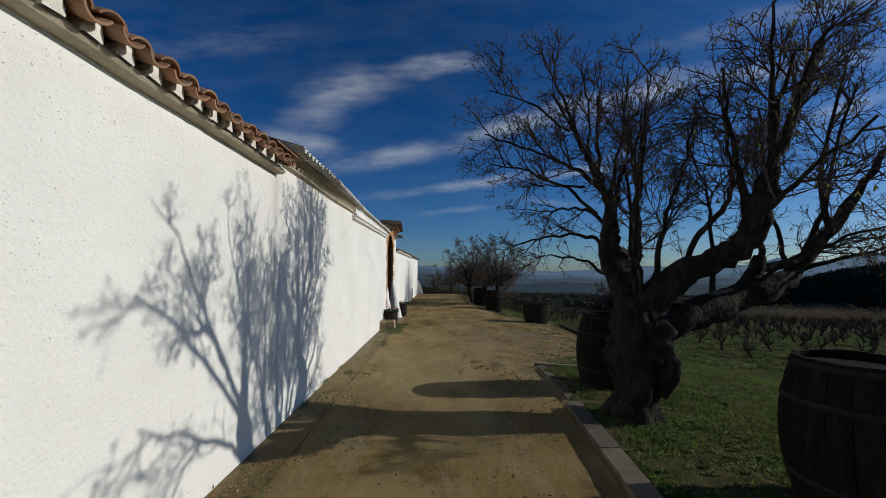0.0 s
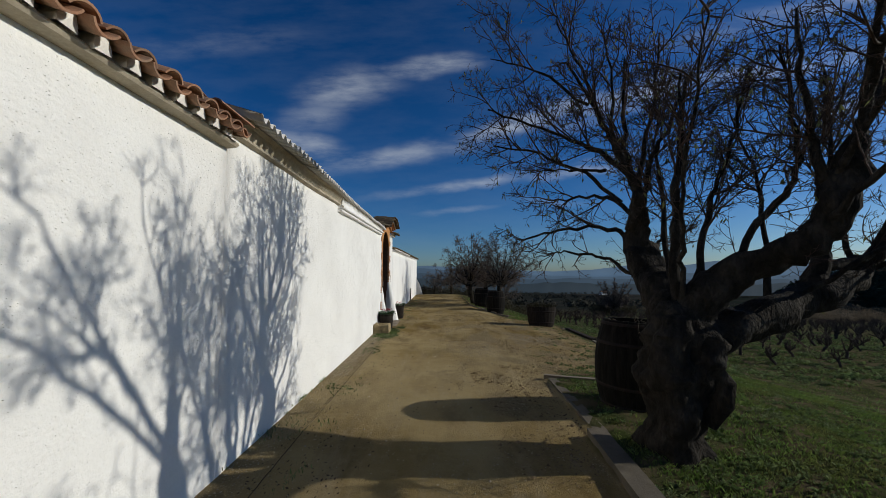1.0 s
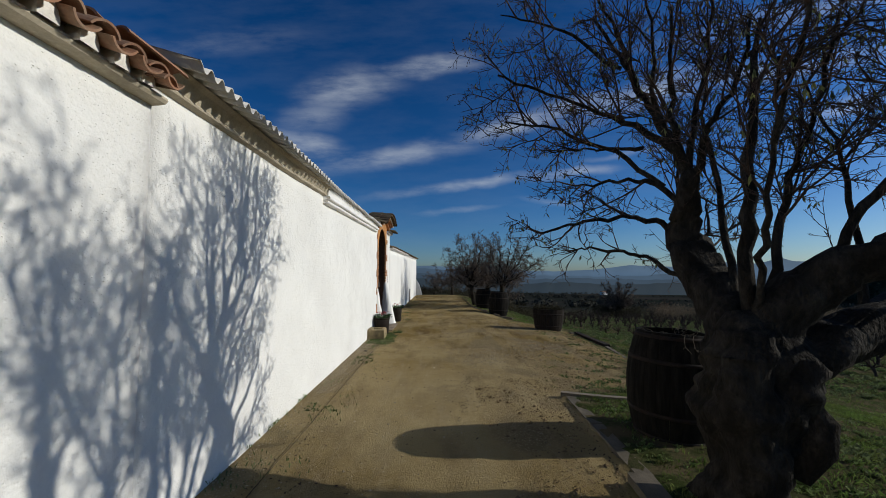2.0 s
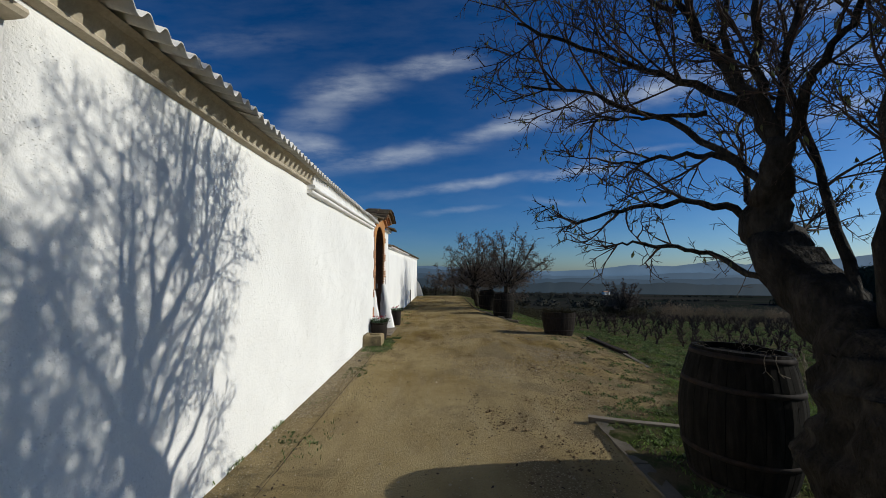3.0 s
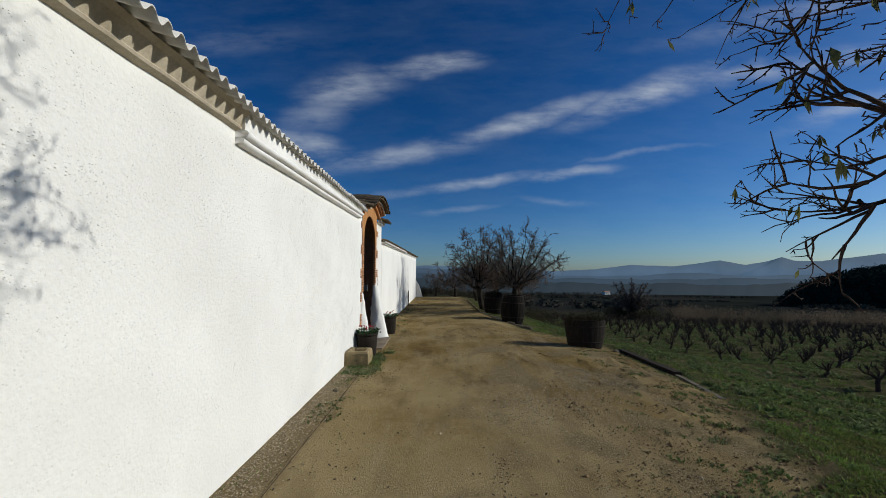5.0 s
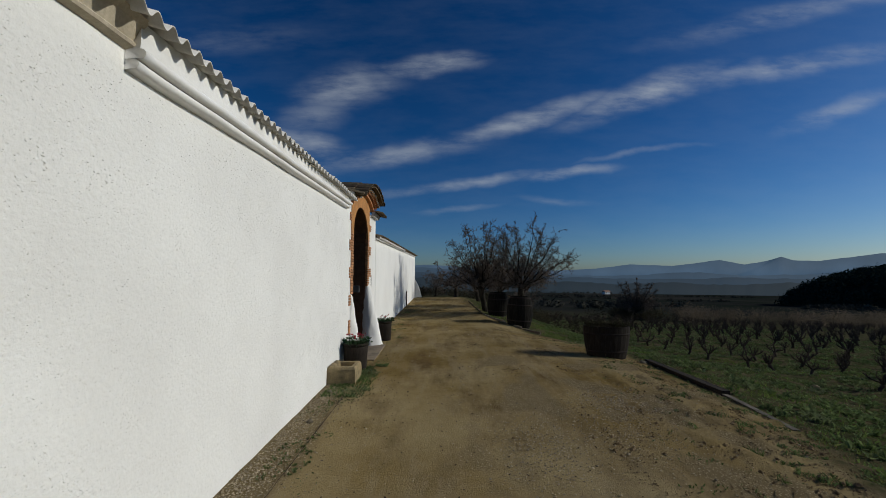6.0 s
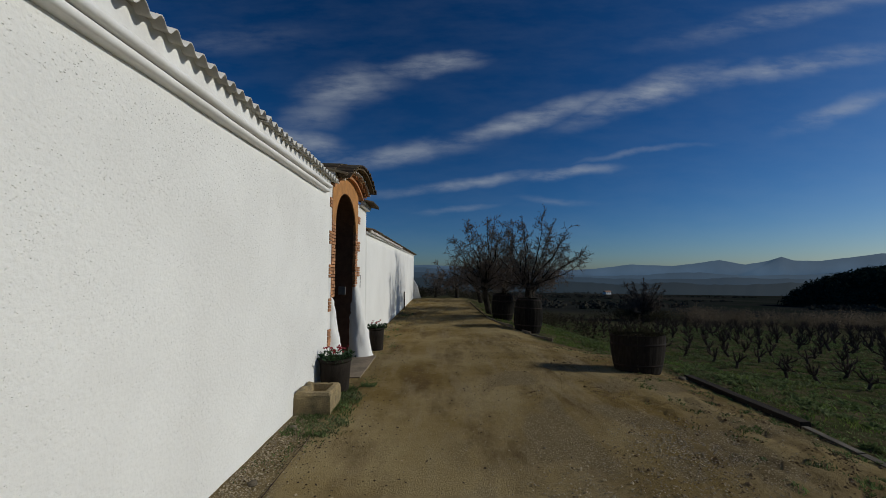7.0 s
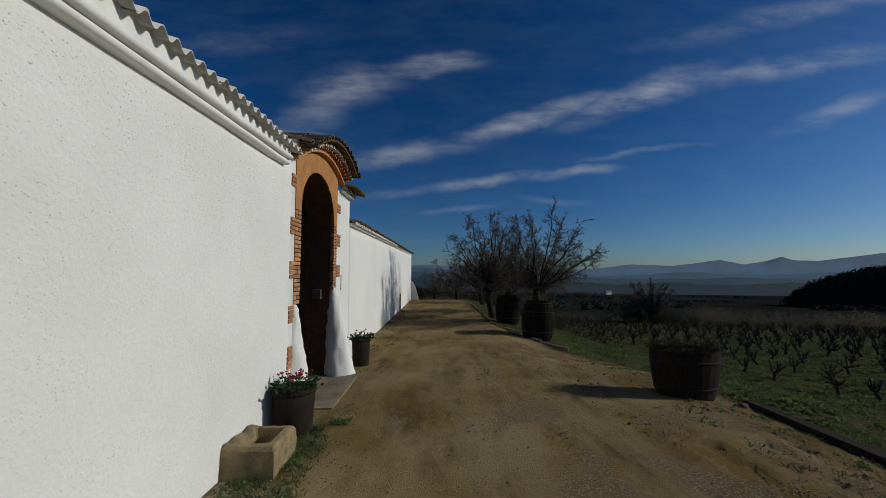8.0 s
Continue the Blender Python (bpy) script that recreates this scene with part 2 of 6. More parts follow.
def rough_box(x0, x1, y0, y1, z0, z1, cuts, amount, seed, bevel=0.02):
    """A box with rounded, uneven faces."""
    bm = box_bm(x0, x1, y0, y1, z0, z1)
    bmesh.ops.subdivide_edges(bm, edges=bm.edges[:], cuts=cuts, use_grid_fill=True)
    c = Vector(((x0 + x1) / 2, (y0 + y1) / 2, (z0 + z1) / 2))
    for v in bm.verts:
        n = noise.noise_vector(v.co * 3.1 + Vector((seed, seed * 2, 0))) + 0.5 * noise.noise_vector(v.co * 9 + Vector((seed, 0, 3)))
        v.co += n * amount
    return bm


def lathe(profile, segs=28, closed=True, flat=()):
    """Verts and faces of a turned body from (radius, height) rows."""
    verts, faces = [], []
    for r, z in profile:
        for i in range(segs):
            a = 2 * math.pi * i / segs
            verts.append((r * math.cos(a), r * math.sin(a), z))
    for k in range(len(profile) - 1):
        for i in range(segs):
            j = (i + 1) % segs
            faces.append((k * segs + i, k * segs + j, (k + 1) * segs + j, (k + 1) * segs + i))
    return verts, faces


class Tubes:
    """Tapered tubes gathered into one mesh."""

    def __init__(self):
        self.v, self.f = [], []

    def add(self, pts, radii, sides=5, lump=0.0, seed=0.0, cap=True):
        base = len(self.v)
        pts = [Vector(p) for p in pts]
        n = len(pts)
        side = None
        for k in range(n):
            d = (pts[min(k + 1, n - 1)] - pts[max(k - 1, 0)])
            d = d.normalized() if d.length > 1e-6 else Vector((0, 0, 1))
            if side is None:
                side = d.cross(Vector((0.31, 0.95, 0.05)))
                if side.length < 0.1:
                    side = d.cross(Vector((1, 0, 0)))
            side = (side - d * side.dot(d)).normalized()
            other = d.cross(side)
            for i in range(sides):
                a = 2 * math.pi * i / sides
                r = radii[k]
                w = side * math.cos(a) + other * math.sin(a)
                if lump:
                    q = pts[k] + w * r
                    r *= 1 + lump * noise.noise(q * 3.2 + Vector((seed, 0, 0))) + lump * 0.6 * noise.noise(q * 8.5 + Vector((0, seed, 0))) \
                        + lump * 0.12 * noise.noise(q * 17 + Vector((seed, seed, 0))) + 0.35 * lump * math.sin(3 * a + 2.0 * pts[k].z + seed)
                self.v.append(pts[k] + w * r)
        for k in range(n - 1):
            for i in range(sides):
                j = (i + 1) % sides
                a, b = base + k * sides, base + (k + 1) * sides
                self.f.append((a + i, a + j, b + j, b + i))
        if cap:
            self.f.append(tuple(base + (n - 1) * sides + i for i in range(sides)))

    def leaf(self, p, d, length, width):
        base = len(self.v)
        d = d.normalized()
        s = d.cross(Vector((random.gauss(0, 1), random.gauss(0, 1), random.gauss(0, 1)))).normalized() * width
        p = Vector(p)
        bend = Vector((random.gauss(0, 0.12), random.gauss(0, 0.12), 0)) * length
        self.v += [p, p + d * length * 0.5 + s + bend * 0.5, p + d * length + bend, p + d * length * 0.5 - s + bend * 0.5]
        self.f.append((base, base + 1, base + 2, base + 3))

    def make(self, name, mat, parent=None, label="", smooth=True, kind="", category=""):
        return mesh_object(name, self.v, self.f, mat, parent, label, smooth, kind, category)


# ---- ground ----
def smooth_step(a, b, x):
    t = min(1.0, max(0.0, (x - a) / (b - a)))
    return t * t * (3 - 2 * t)


def kerb_x(y):
    """The edge between the dirt road and the green verge."""
    if y < 5.6:
        return 1.34 + 0.085 * y
    if y < 8.1:
        return 1.94 + 0.045 * (y - 5.6)
    if y < 9.2:
        return 2.05 + (y - 8.1) * 1.6
    if y < 16.5:
        return 3.8 + 1.2 * smooth_step(9.2, 13.0, y)
    if y < 21.5:
        return 5.0 - 1.9 * smooth_step(17.0, 21.5, y)
    return 3.1 - 1.1 * smooth_step(21.5, 25, y)


def land(x, y):
    """Height of the ground without its fine relief."""
    z = 0.0
    z -= 0.05 * max(0.0, min(x, 5.0) - 2.0) * smooth_step(7, 11, y)
    z -= 0.13 * max(0.0, min(x, 4.5) - 2.0) * smooth_step(17, 21, y)
    if x > 4.0:
        z -= 0.68 * smooth_step(4.6, 10.0, x) + 0.1 * smooth_step(4.0, 5.2, x)
    far = max(0.0, x - 9.0) * 0.035 + max(0.0, y - 18.0) * 0.055 * smooth_step(3, 9, x) + max(0.0, y - 38.0) * 0.05 * (1 - smooth_step(3, 9, x))
    drop = 30.0 * (1 - math.exp(-far / 30.0))
    z -= drop
    return z


def axis(*runs):
    """Grid lines from runs of (start, end, step at start, growth)."""
    out = []
    for a, b, step, grow in runs:
        x = a
        while x < b:
            out.append(x)
            x += step
            step *= grow
    return out


def build_ground():
    right = axis((-2.3, 7.0, 0.085, 1.0), (7.0, 3800.0, 0.1, 1.09))
    left = [-2.3 - v for v in axis((0.6, 3800.0, 0.6, 1.35))][::-1]
    xs = left + right
    back = [-3.0 - v for v in axis((0.4, 3800.0, 0.4, 1.35))][::-1]
    ys = back + axis((-3.0, 21.0, 0.10, 1.0), (21.0, 4200.0, 0.11, 1.045))
    verts, dirt, gravel = [], [], []
    for y in ys:
        k = kerb_x(y)
        for x in xs:
            z = land(x, y)
            n1 = noise.noise(Vector((x * 1.1, y * 1.1, 0)))
            n2 = noise.noise(Vector((x * 4.3, y * 4.3, 5)))
            d = 1.0 if x < k else 0.0
            if -3 < x < 40 and -10 < y < 80:
                edge = 0.10 if y < 8.1 else 0.8
                d = smooth_step(edge, -edge, x - k + 0.5 * edge * n1 + 0.5 * edge * n2)
                if y > 36:
                    d *= 1 - smooth_step(36, 40, y + 2 * n1)
                if -2.2 < x < 12:
                    n3 = noise.noise(Vector((x * 11, y * 11, 9)))
                    z += (0.012 * n1 + 0.010 * n2 + 0.006 * n3) * (0.35 + 0.65 * smooth_step(-2, -1.5, x))
                    z -= 0.018 * math.exp(-((x - 0.75 - 0.12 * math.sin(y * 0.4)) / 0.16) ** 2) * (0.6 + 0.6 * n1)
                    z -= 0.014 * math.exp(-((x + 0.75 - 0.1 * math.sin(y * 0.4)) / 0.2) ** 2) * (0.6 + 0.6 * n1)
                    if d < 0.6:
                        z += 0.025 * n2 + 0.05 * (1 - d) * (1 if y < 8.1 and x < 5 else 0)
                    # churned tyre marks on the wide bare patch
                    churn = smooth_step(2.4, 3.4, x) * smooth_step(8.5, 10, y) * smooth_step(15.5, 14, y) * d
                    z += churn * 0.05 * (math.sin(x * 26 + 9 * n1 + 3 * n2) * 0.25 + n2 + 1.0 * n3)
            elif y > 40 or x < -3:
                d = 0.0
            verts.append((x, y, z))
            dirt.append(d)
            n4 = noise.noise(Vector((x * 2.3, y * 0.9, 2)))
            gravel.append(max((0.5 + 0.6 * smooth_step(7.0, 9, y)) * smooth_step(-1.35, -1.7, x + 0.18 * n4 + 0.15 * n2) if -3 < x and y < 14 else 0.0,
                              0.8 * math.exp(-((x - 0.3 - 0.15 * n1) / 0.32) ** 2) * smooth_step(-0.3, 0.3, n4 + 0.5 * n2) * smooth_step(6, 9, y) * smooth_step(17, 12, y),
                              1.0 * smooth_step(0.0, 0.3, n1 + 0.5 * n4) * smooth_step(0.3, 1.2, x) * d * smooth_step(2, 5, y) * smooth_step(19, 14, y)))
    w = len(xs)
    faces = [(j * w + i, j * w + i + 1, (j + 1) * w + i + 1, (j + 1) * w + i) for j in range(len(ys) - 1) for i in range(w - 1)]
    ob = mesh_object("ground", verts, faces, ground_material(), None, "ochre dirt road with grassy verge and vineyard fields", True, "structure", "ground")
    for nm, values in (("dirt", dirt), ("gravel", gravel)):
        at = ob.data.attributes.new(nm, "FLOAT", "POINT")
        at.data.foreach_set("value", values)
    return ob


def ground_material():
    m = bpy.data.materials.new("earth_and_grass")
    m.use_nodes = True
    nt = m.node_tree
    N, L = nt.nodes, nt.links
    bsdf = N["Principled BSDF"]
    bsdf.inputs["Roughness"].default_value = 0.96
    bsdf.inputs["Specular IOR Level"].default_value = 0.0
    geo = N.new("ShaderNodeNewGeometry")

    def noise_tex(s, detail=6.0, rgh=0.6, stretch=None):
        n = N.new("ShaderNodeTexNoise")
        n.inputs["Scale"].default_value, n.inputs["Detail"].default_value, n.inputs["Roughness"].default_value = s, detail, rgh
        src = geo.outputs["Position"]
        if stretch:
            mp = N.new("ShaderNodeMapping")
            mp.inputs["Scale"].default_value = stretch
            L.new(src, mp.inputs["Vector"])
            src = mp.outputs[0]
        L.new(src, n.inputs["Vector"])
        return n.outputs["Fac"]

    def span(value, a, b, c, d):
        r = N.new("ShaderNodeMapRange")
        for k, x in zip(("From Min", "From Max", "To Min", "To Max"), (a, b, c, d)):
            r.inputs[k].default_value = x
        L.new(value, r.inputs["Value"])
        return r.outputs[0]

    def mix(fac, a, b):
        n = N.new("ShaderNodeMix")
        n.data_type = "RGBA"
        L.new(fac, n.inputs["Factor"])
        for key, c in (("A", a), ("B", b)):
            if isinstance(c, tuple):
                n.inputs[key].default_value = (*c, 1)
            else:
                L.new(c, n.inputs[key])
        return n.outputs["Result"]

    def attr(name):
        a = N.new("ShaderNodeAttribute")
        a.attribute_name = name
        return a.outputs["Fac"]
    bare = mix(span(noise_tex(0.55), 0.36, 0.62, 0, 1), (0.225, 0.155, 0.056), (0.365, 0.28, 0.14))
    bare = mix(span(noise_tex(1.3, 8, 0.65, (1, 0.35, 1)), 0.48, 0.66, 0, 0.8), bare, (0.125, 0.083, 0.040))
    bare = mix(span(noise_tex(2.4, 7, 0.7, (1, 0.16, 1)), 0.52, 0.66, 0, 0.6), bare, (0.34, 0.27, 0.16))
    bare = mix(span(noise_tex(9.0, 5, 0.7), 0.52, 0.75, 0, 0.55), bare, (0.34, 0.27, 0.16))
    bare = mix(span(noise_tex(60.0, 4, 0.75), 0.55, 0.75, 0, 0.6), bare, (0.10, 0.068, 0.034))
    sep = N.new("ShaderNodeSeparateXYZ")
    L.new(geo.outputs["Position"], sep.inputs[0])
    # paler colour mixed in over the stretch past the tree
    pale_stretch = N.new("ShaderNodeMath")
    pale_stretch.operation = "MULTIPLY"
    L.new(span(sep.outputs["Y"], 8.0, 13.0, 0.40, 0.0), pale_stretch.inputs[0])
    L.new(span(sep.outputs["Y"], 4.5, 7.5, 0.0, 1.0), pale_stretch.inputs[1])
    bare = mix(pale_stretch.outputs[0], bare, (0.42, 0.335, 0.19))
    stones = N.new("ShaderNodeTexVoronoi")
    stones.inputs["Scale"].default_value = 40
    L.new(geo.outputs["Position"], stones.inputs["Vector"])
    stone_color = mix(span(stones.outputs["Distance"], 0.12, 0.45, 0, 1), (0.44, 0.36, 0.23), (0.20, 0.152, 0.082))
    bare = mix(span(attr("gravel"), 0.2, 0.9, 0, 0.8), bare, stone_color)
    green = mix(span(noise_tex(1.6), 0.4, 0.62, 0, 1), (0.045, 0.062, 0.019), (0.07, 0.072, 0.034))
    green = mix(span(noise_tex(2.2, 8, 0.7), 0.44, 0.6, 0, 0.9), green, (0.135, 0.105, 0.062))
    field = mix(span(noise_tex(0.035, 4, 0.55), 0.45, 0.58, 0, 1), (0.026, 0.027, 0.024), (0.018, 0.024, 0.018))
    field = mix(span(noise_tex(0.008, 3, 0.5), 0.47, 0.6, 0, 0.8), field, (0.045, 0.042, 0.036))
    green = mix(span(sep.outputs["Y"], 35, 80, 0, 1), green, field)
    earth = mix(span(attr("dirt"), 0.25, 0.75, 0, 1), green, bare)
    L.new(earth, bsdf.inputs["Base Color"])
    h = N.new("ShaderNodeMath")
    h.operation = "MULTIPLY_ADD"
    L.new(noise_tex(24, 6, 0.7), h.inputs[0])
    h.inputs[1].default_value = 1.0
    L.new(noise_tex(90, 2, 0.6), h.inputs[2])
    b = N.new("ShaderNodeBump")
    b.inputs["Strength"].default_value, b.inputs["Distance"].default_value = 0.9, 0.026
    L.new(h.outputs[0], b.inputs["Height"])
    L.new(b.outputs[0], bsdf.inputs["Normal"])
    return m


build_ground()

# ---- long white wall ----
FACE = -2.0
TILE_END, SHEET_END = 4.72, 14.72
GATE0, GATE1, WALL_END = 15.06, 18.35, 37.9
OPEN0, OPEN1, SPRING, CROWN = 15.30, 17.05, 2.85, 3.57
JAMB = 0.22


def sheet_z(y):
    return 3.467 + 0.042 * smooth_step(6.5, 10.0, y)


def sheet_reach(y):
    """How far the sheets run out past the wall: further over the first stretch."""
    return 0.33 - 0.13 * smooth_step(6.5, 10.0, y)


def wall_slab(name, y0, y1, top0, top1, label, thick=0.45):
    """A plastered wall whose face is slightly uneven."""
    ny, nz = max(2, int((y1 - y0) / 0.22)), 14
    verts, faces = [], []
    for i in range(ny + 1):
        y = y0 + (y1 - y0) * i / ny
        top = top0 + (top1 - top0) * i / ny
        for k in range(nz + 1):
            z = -0.5 + (top + 0.5) * k / nz
            ends = 0.0 if i in (0, ny) else 1.0
            dx = 0.010 * ends * (noise.noise(Vector((y * 0.9, z * 0.9, 3))) + 0.5 * noise.noise(Vector((y * 3, z * 3, 8))))
            verts.append((FACE + dx, y, z))
    w = nz + 1
    for i in range(ny):
        for k in range(nz):
            faces.append((i * w + k, (i + 1) * w + k, (i + 1) * w + k + 1, i * w + k + 1))
    b = len(verts)
    verts += [(FACE - thick, y0, -0.5), (FACE - thick, y0, top0), (FACE - thick, y1, -0.5), (FACE - thick, y1, top1)]
    e = ny * w
    faces.append((b + 2, b, b + 1, b + 3))
    faces.append((b + 1, *range(nz, ny * w + nz + 1, w), b + 3))
    faces.append((b, *range(0, nz + 1), b + 1))
    faces.append((b + 2, b + 3, *range(e + nz, e - 1, -1)))
    return mesh_object(name, verts, faces, PLASTER, None, label, True, "structure", "wall")


wall_slab("wall_1", -14.0, TILE_END, 3.3, 3.3, "long rough white plastered wall under clay tile eave")
wall_slab("wall_2", TILE_END, GATE0, 3.47, 3.47, "long rough white plastered wall under corrugated eave")
wall_slab("wall_3", GATE1, WALL_END, 2.97, 3.25, "lower white plastered wall with tile coping", 0.35)
for ob in [o for o in scene.objects if o.name.startswith("wall_")]:
    ob.data.polygons.foreach_set("use_smooth", [len(p.vertices) == 4 and abs(p.normal.x) > 0.9 for p in ob.data.polygons])


def plaster_nibs(wall, number, y0, y1, z1, seed):
    """Grains of coarse thrown plaster standing out of the wall's face."""
    rng = random.Random(seed)
    v, f = [], []
    for _ in range(number):
        y, z = rng.uniform(y0, y1), rng.uniform(0.02, z1)
        if noise.noise(Vector((y * 0.7, z * 0.7, 60))) + 0.35 * rng.gauss(0, 1) < -0.25:
            continue
        big = rng.random() ** 2.5
        w, h, p = 0.0035 + 0.008 * big, 0.0025 + 0.004 * big, 0.0025 + 0.0045 * big
        x = FACE + 0.010 * (noise.noise(Vector((y * 0.9, z * 0.9, 3))) + 0.5 * noise.noise(Vector((y * 3, z * 3, 8))))
        tilt = rng.uniform(-0.9, 0.9)
        b = len(v)
        for k in range(6):
            a = 6.283 * k / 6
            c, d = w * math.cos(a) * rng.uniform(0.7, 1.3), h * math.sin(a) * rng.uniform(0.7, 1.3)
            v.append((x - 0.004, y + c * math.cos(tilt) - d * math.sin(tilt), z + c * math.sin(tilt) + d * math.cos(tilt)))
        v.append((x + p, y + rng.uniform(-0.3, 0.3) * w, z - 0.2 * h))
        f += [(b + k, b + (k + 1) % 6, b + 6) for k in range(6)]
    mesh_object("plaster_grain", v, f, PLASTER, wall, "coarse thrown plaster grains", False, "stuff")


plaster_nibs(bpy.data.objects["wall_1"], 13000, 0.6, TILE_END, 3.1, 71)
plaster_nibs(bpy.data.objects["wall_2"], 46000, TILE_END, GATE0, 3.15, 72)


# ---- the big almond tree ----
def wander(start, direction, length, steps, bend, lift, rng):
    """A slightly crooked line of points."""
    p, d = Vector(start), Vector(direction).normalized()
    pts = [p.copy()]
    for _ in range(steps):
        d = (d + Vector((rng.gauss(0, bend), rng.gauss(0, bend), rng.gauss(0, bend) + lift))).normalized()
        p = p + d * (length / steps)
        pts.append(p.copy())
    return pts


def turned(d, degrees, rng):
    axis_v = d.cross(Vector((rng.gauss(0, 1), rng.gauss(0, 1), rng.gauss(0, 1))))
    return Matrix.Rotation(radians(degrees), 3, axis_v.normalized()) @ d


def shoots(tubes, leaves, pts, radius, level, rng, plan):
    """Side branches along a line of points, down to spurs."""
    count, len0, len1, rad, angle0, angle1, lift, bend, first = plan[level]
    n = len(pts) - 1
    length = sum((pts[i + 1] - pts[i]).length for i in range(n))
    number = max(1, int(round(count * length + rng.random())))
    for _ in range(number):
        s = first + (1 - first) * rng.random()
        k = min(n - 1, int(s * n))
        q = pts[k].lerp(pts[k + 1], s * n - k)
        d = (pts[k + 1] - pts[k]).normalized()
        nd = turned(d, rng.uniform(angle0, angle1), rng)
        ln = rng.uniform(len0, len1) * (1.1 - 0.55 * s)
        r = min(radius * 0.75, rad * rng.uniform(0.75, 1.25))
        fine = max(0, min(3, level + 4 - len(plan)))
        steps = (6, 5, 3, 1)[fine]
        line = wander(q, nd, ln, steps, bend, lift, rng)
        tip = (0.25, 0.3, 0.45, 0.8)[fine]
        tubes.add(line, [r * (1 - (1 - tip) * i / steps) for i in range(steps + 1)], (5, 4, 3, 3)[fine], cap=fine > 1)
        if level + 1 < len(plan):
            shoots(tubes, leaves, line, r, level + 1, rng, plan)
        if leaves is not None and fine == 2 and rng.random() < 0.11:
            for _ in range(rng.randint(1, 3)):
                leaves.leaf(line[-1], Vector((rng.gauss(0, 0.25), rng.gauss(0, 0.25), -1)), rng.uniform(0.045, 0.085), rng.uniform(0.006, 0.011))


def almond_tree():
    rng = random.Random(11)
    tree = thing("almond_tree", (2.6, 5.15, 0.0), "old gnarled leafless almond tree on the grass verge", "tree")
    inv = Matrix.Translation((-2.6, -5.15, 0))
    trunk, leaves = Tubes(), Tubes()

    def loc(rows):
        return [inv @ Vector(r) for r in rows]

    def dense(pts, radii, k=8):
        p2, r2 = [], []
        for i in range(len(pts) - 1):
            for j in range(k):
                p2.append(pts[i].lerp(pts[i + 1], j / k))
                r2.append(radii[i] + (radii[i + 1] - radii[i]) * j / k)
        return p2 + [pts[-1]], r2 + [radii[-1]]
    trunk.add(*dense(loc([(2.58, 5.12, -0.12), (2.59, 5.12, 0.05), (2.60, 5.13, 0.25), (2.60, 5.14, 0.5), (2.62, 5.15, 0.75), (2.66, 5.16, 1.0), (2.70, 5.18, 1.2), (2.72, 5.2, 1.45), (2.70, 5.22, 1.62)]),
              [0.40, 0.32, 0.28, 0.29, 0.34, 0.38, 0.39, 0.31, 0.15]), 56, 0.36, 3.0)
    trunk.add(loc([(2.85, 5.0, 0.35), (2.95, 4.98, 0.6), (2.98, 4.98, 0.8), (2.9, 5.0, 1.0)]), [0.08, 0.16, 0.15, 0.06], 12, 0.4, 7.0)
    # the old limbs: the one over the road, the stump towards the sun, the long low one, and smaller ones
    road_limb = [(2.68, 5.2, 1.2), (2.72, 5.45, 1.55), (2.75, 5.8, 1.9), (2.74, 6.08, 2.2), (2.69, 6.0, 2.48), (2.64, 5.86, 2.7), (2.64, 5.78, 2.95)]
    stump = [(2.72, 5.2, 1.3), (2.95, 5.08, 1.72), (3.16, 4.93, 1.93), (3.41, 4.7, 2.1), (3.56, 4.52, 2.23), (3.68, 4.42, 2.42), (3.72, 4.38, 2.64), (3.79, 4.34, 2.88), (3.87, 4.32, 3.14)]
    low_limb = [(2.75, 5.2, 1.05), (3.1, 5.12, 1.25), (3.5, 5.15, 1.38), (4.02, 5.3, 1.56), (4.55, 5.45, 1.67), (5.1, 5.6, 1.82), (5.41, 5.65, 2.06), (5.82, 5.6, 2.58), (6.17, 5.5, 3.11), (6.5, 5.4, 3.7)]
    knob = [(4.35, 5.38, 1.62), (4.46, 5.4, 1.85), (4.57, 5.4, 2.15)]
    limbs = ((road_limb, (0.23, 0.215, 0.20, 0.185, 0.14, 0.11, 0.075)), (stump, (0.20, 0.19, 0.17, 0.155, 0.15, 0.15, 0.135, 0.12, 0.075)),
             (low_limb, (0.24, 0.21, 0.20, 0.185, 0.175, 0.13, 0.09, 0.075, 0.06, 0.035)), (knob, (0.15, 0.13, 0.07)))
    wild = [(5.0, 0.25, 0.7, 0.0065, 25, 80, 0.06, 0.13, 0.0), (7.0, 0.10, 0.32, 0.0042, 25, 70, 0.03, 0.16, 0.06), (11.0, 0.04, 0.13, 0.0034, 30, 80, 0.01, 0.18, 0.1)]

    def crooked(rows, rad, cuts, sway):
        pts, p2, r2 = loc(rows), [], []
        for i in range(len(pts) - 1):
            for k in range(cuts):
                p2.append(pts[i].lerp(pts[i + 1], k / cuts) + Vector((rng.gauss(0, sway), rng.gauss(0, sway), rng.gauss(0, sway))))
                r2.append(rad[i] + (rad[i + 1] - rad[i]) * k / cuts)
        return p2 + [pts[-1]], r2 + [rad[-1]]
    for rows, rad in limbs:
        p, r = crooked(rows, rad, 4, 0.018)
        limb, spray = Tubes(), Tubes()
        limb.add(p, r, 24, 0.26, rng.random() * 9)
        wood = limb.make("limb", BARK, tree)
        shoots(spray, leaves, p[8:] if len(p) > 12 else p[2:], 0.02, 0, rng, wild)
        spray.make("twig_spray", TWIG, wood, "tangle of young shoots on old wood", True, "stuff")
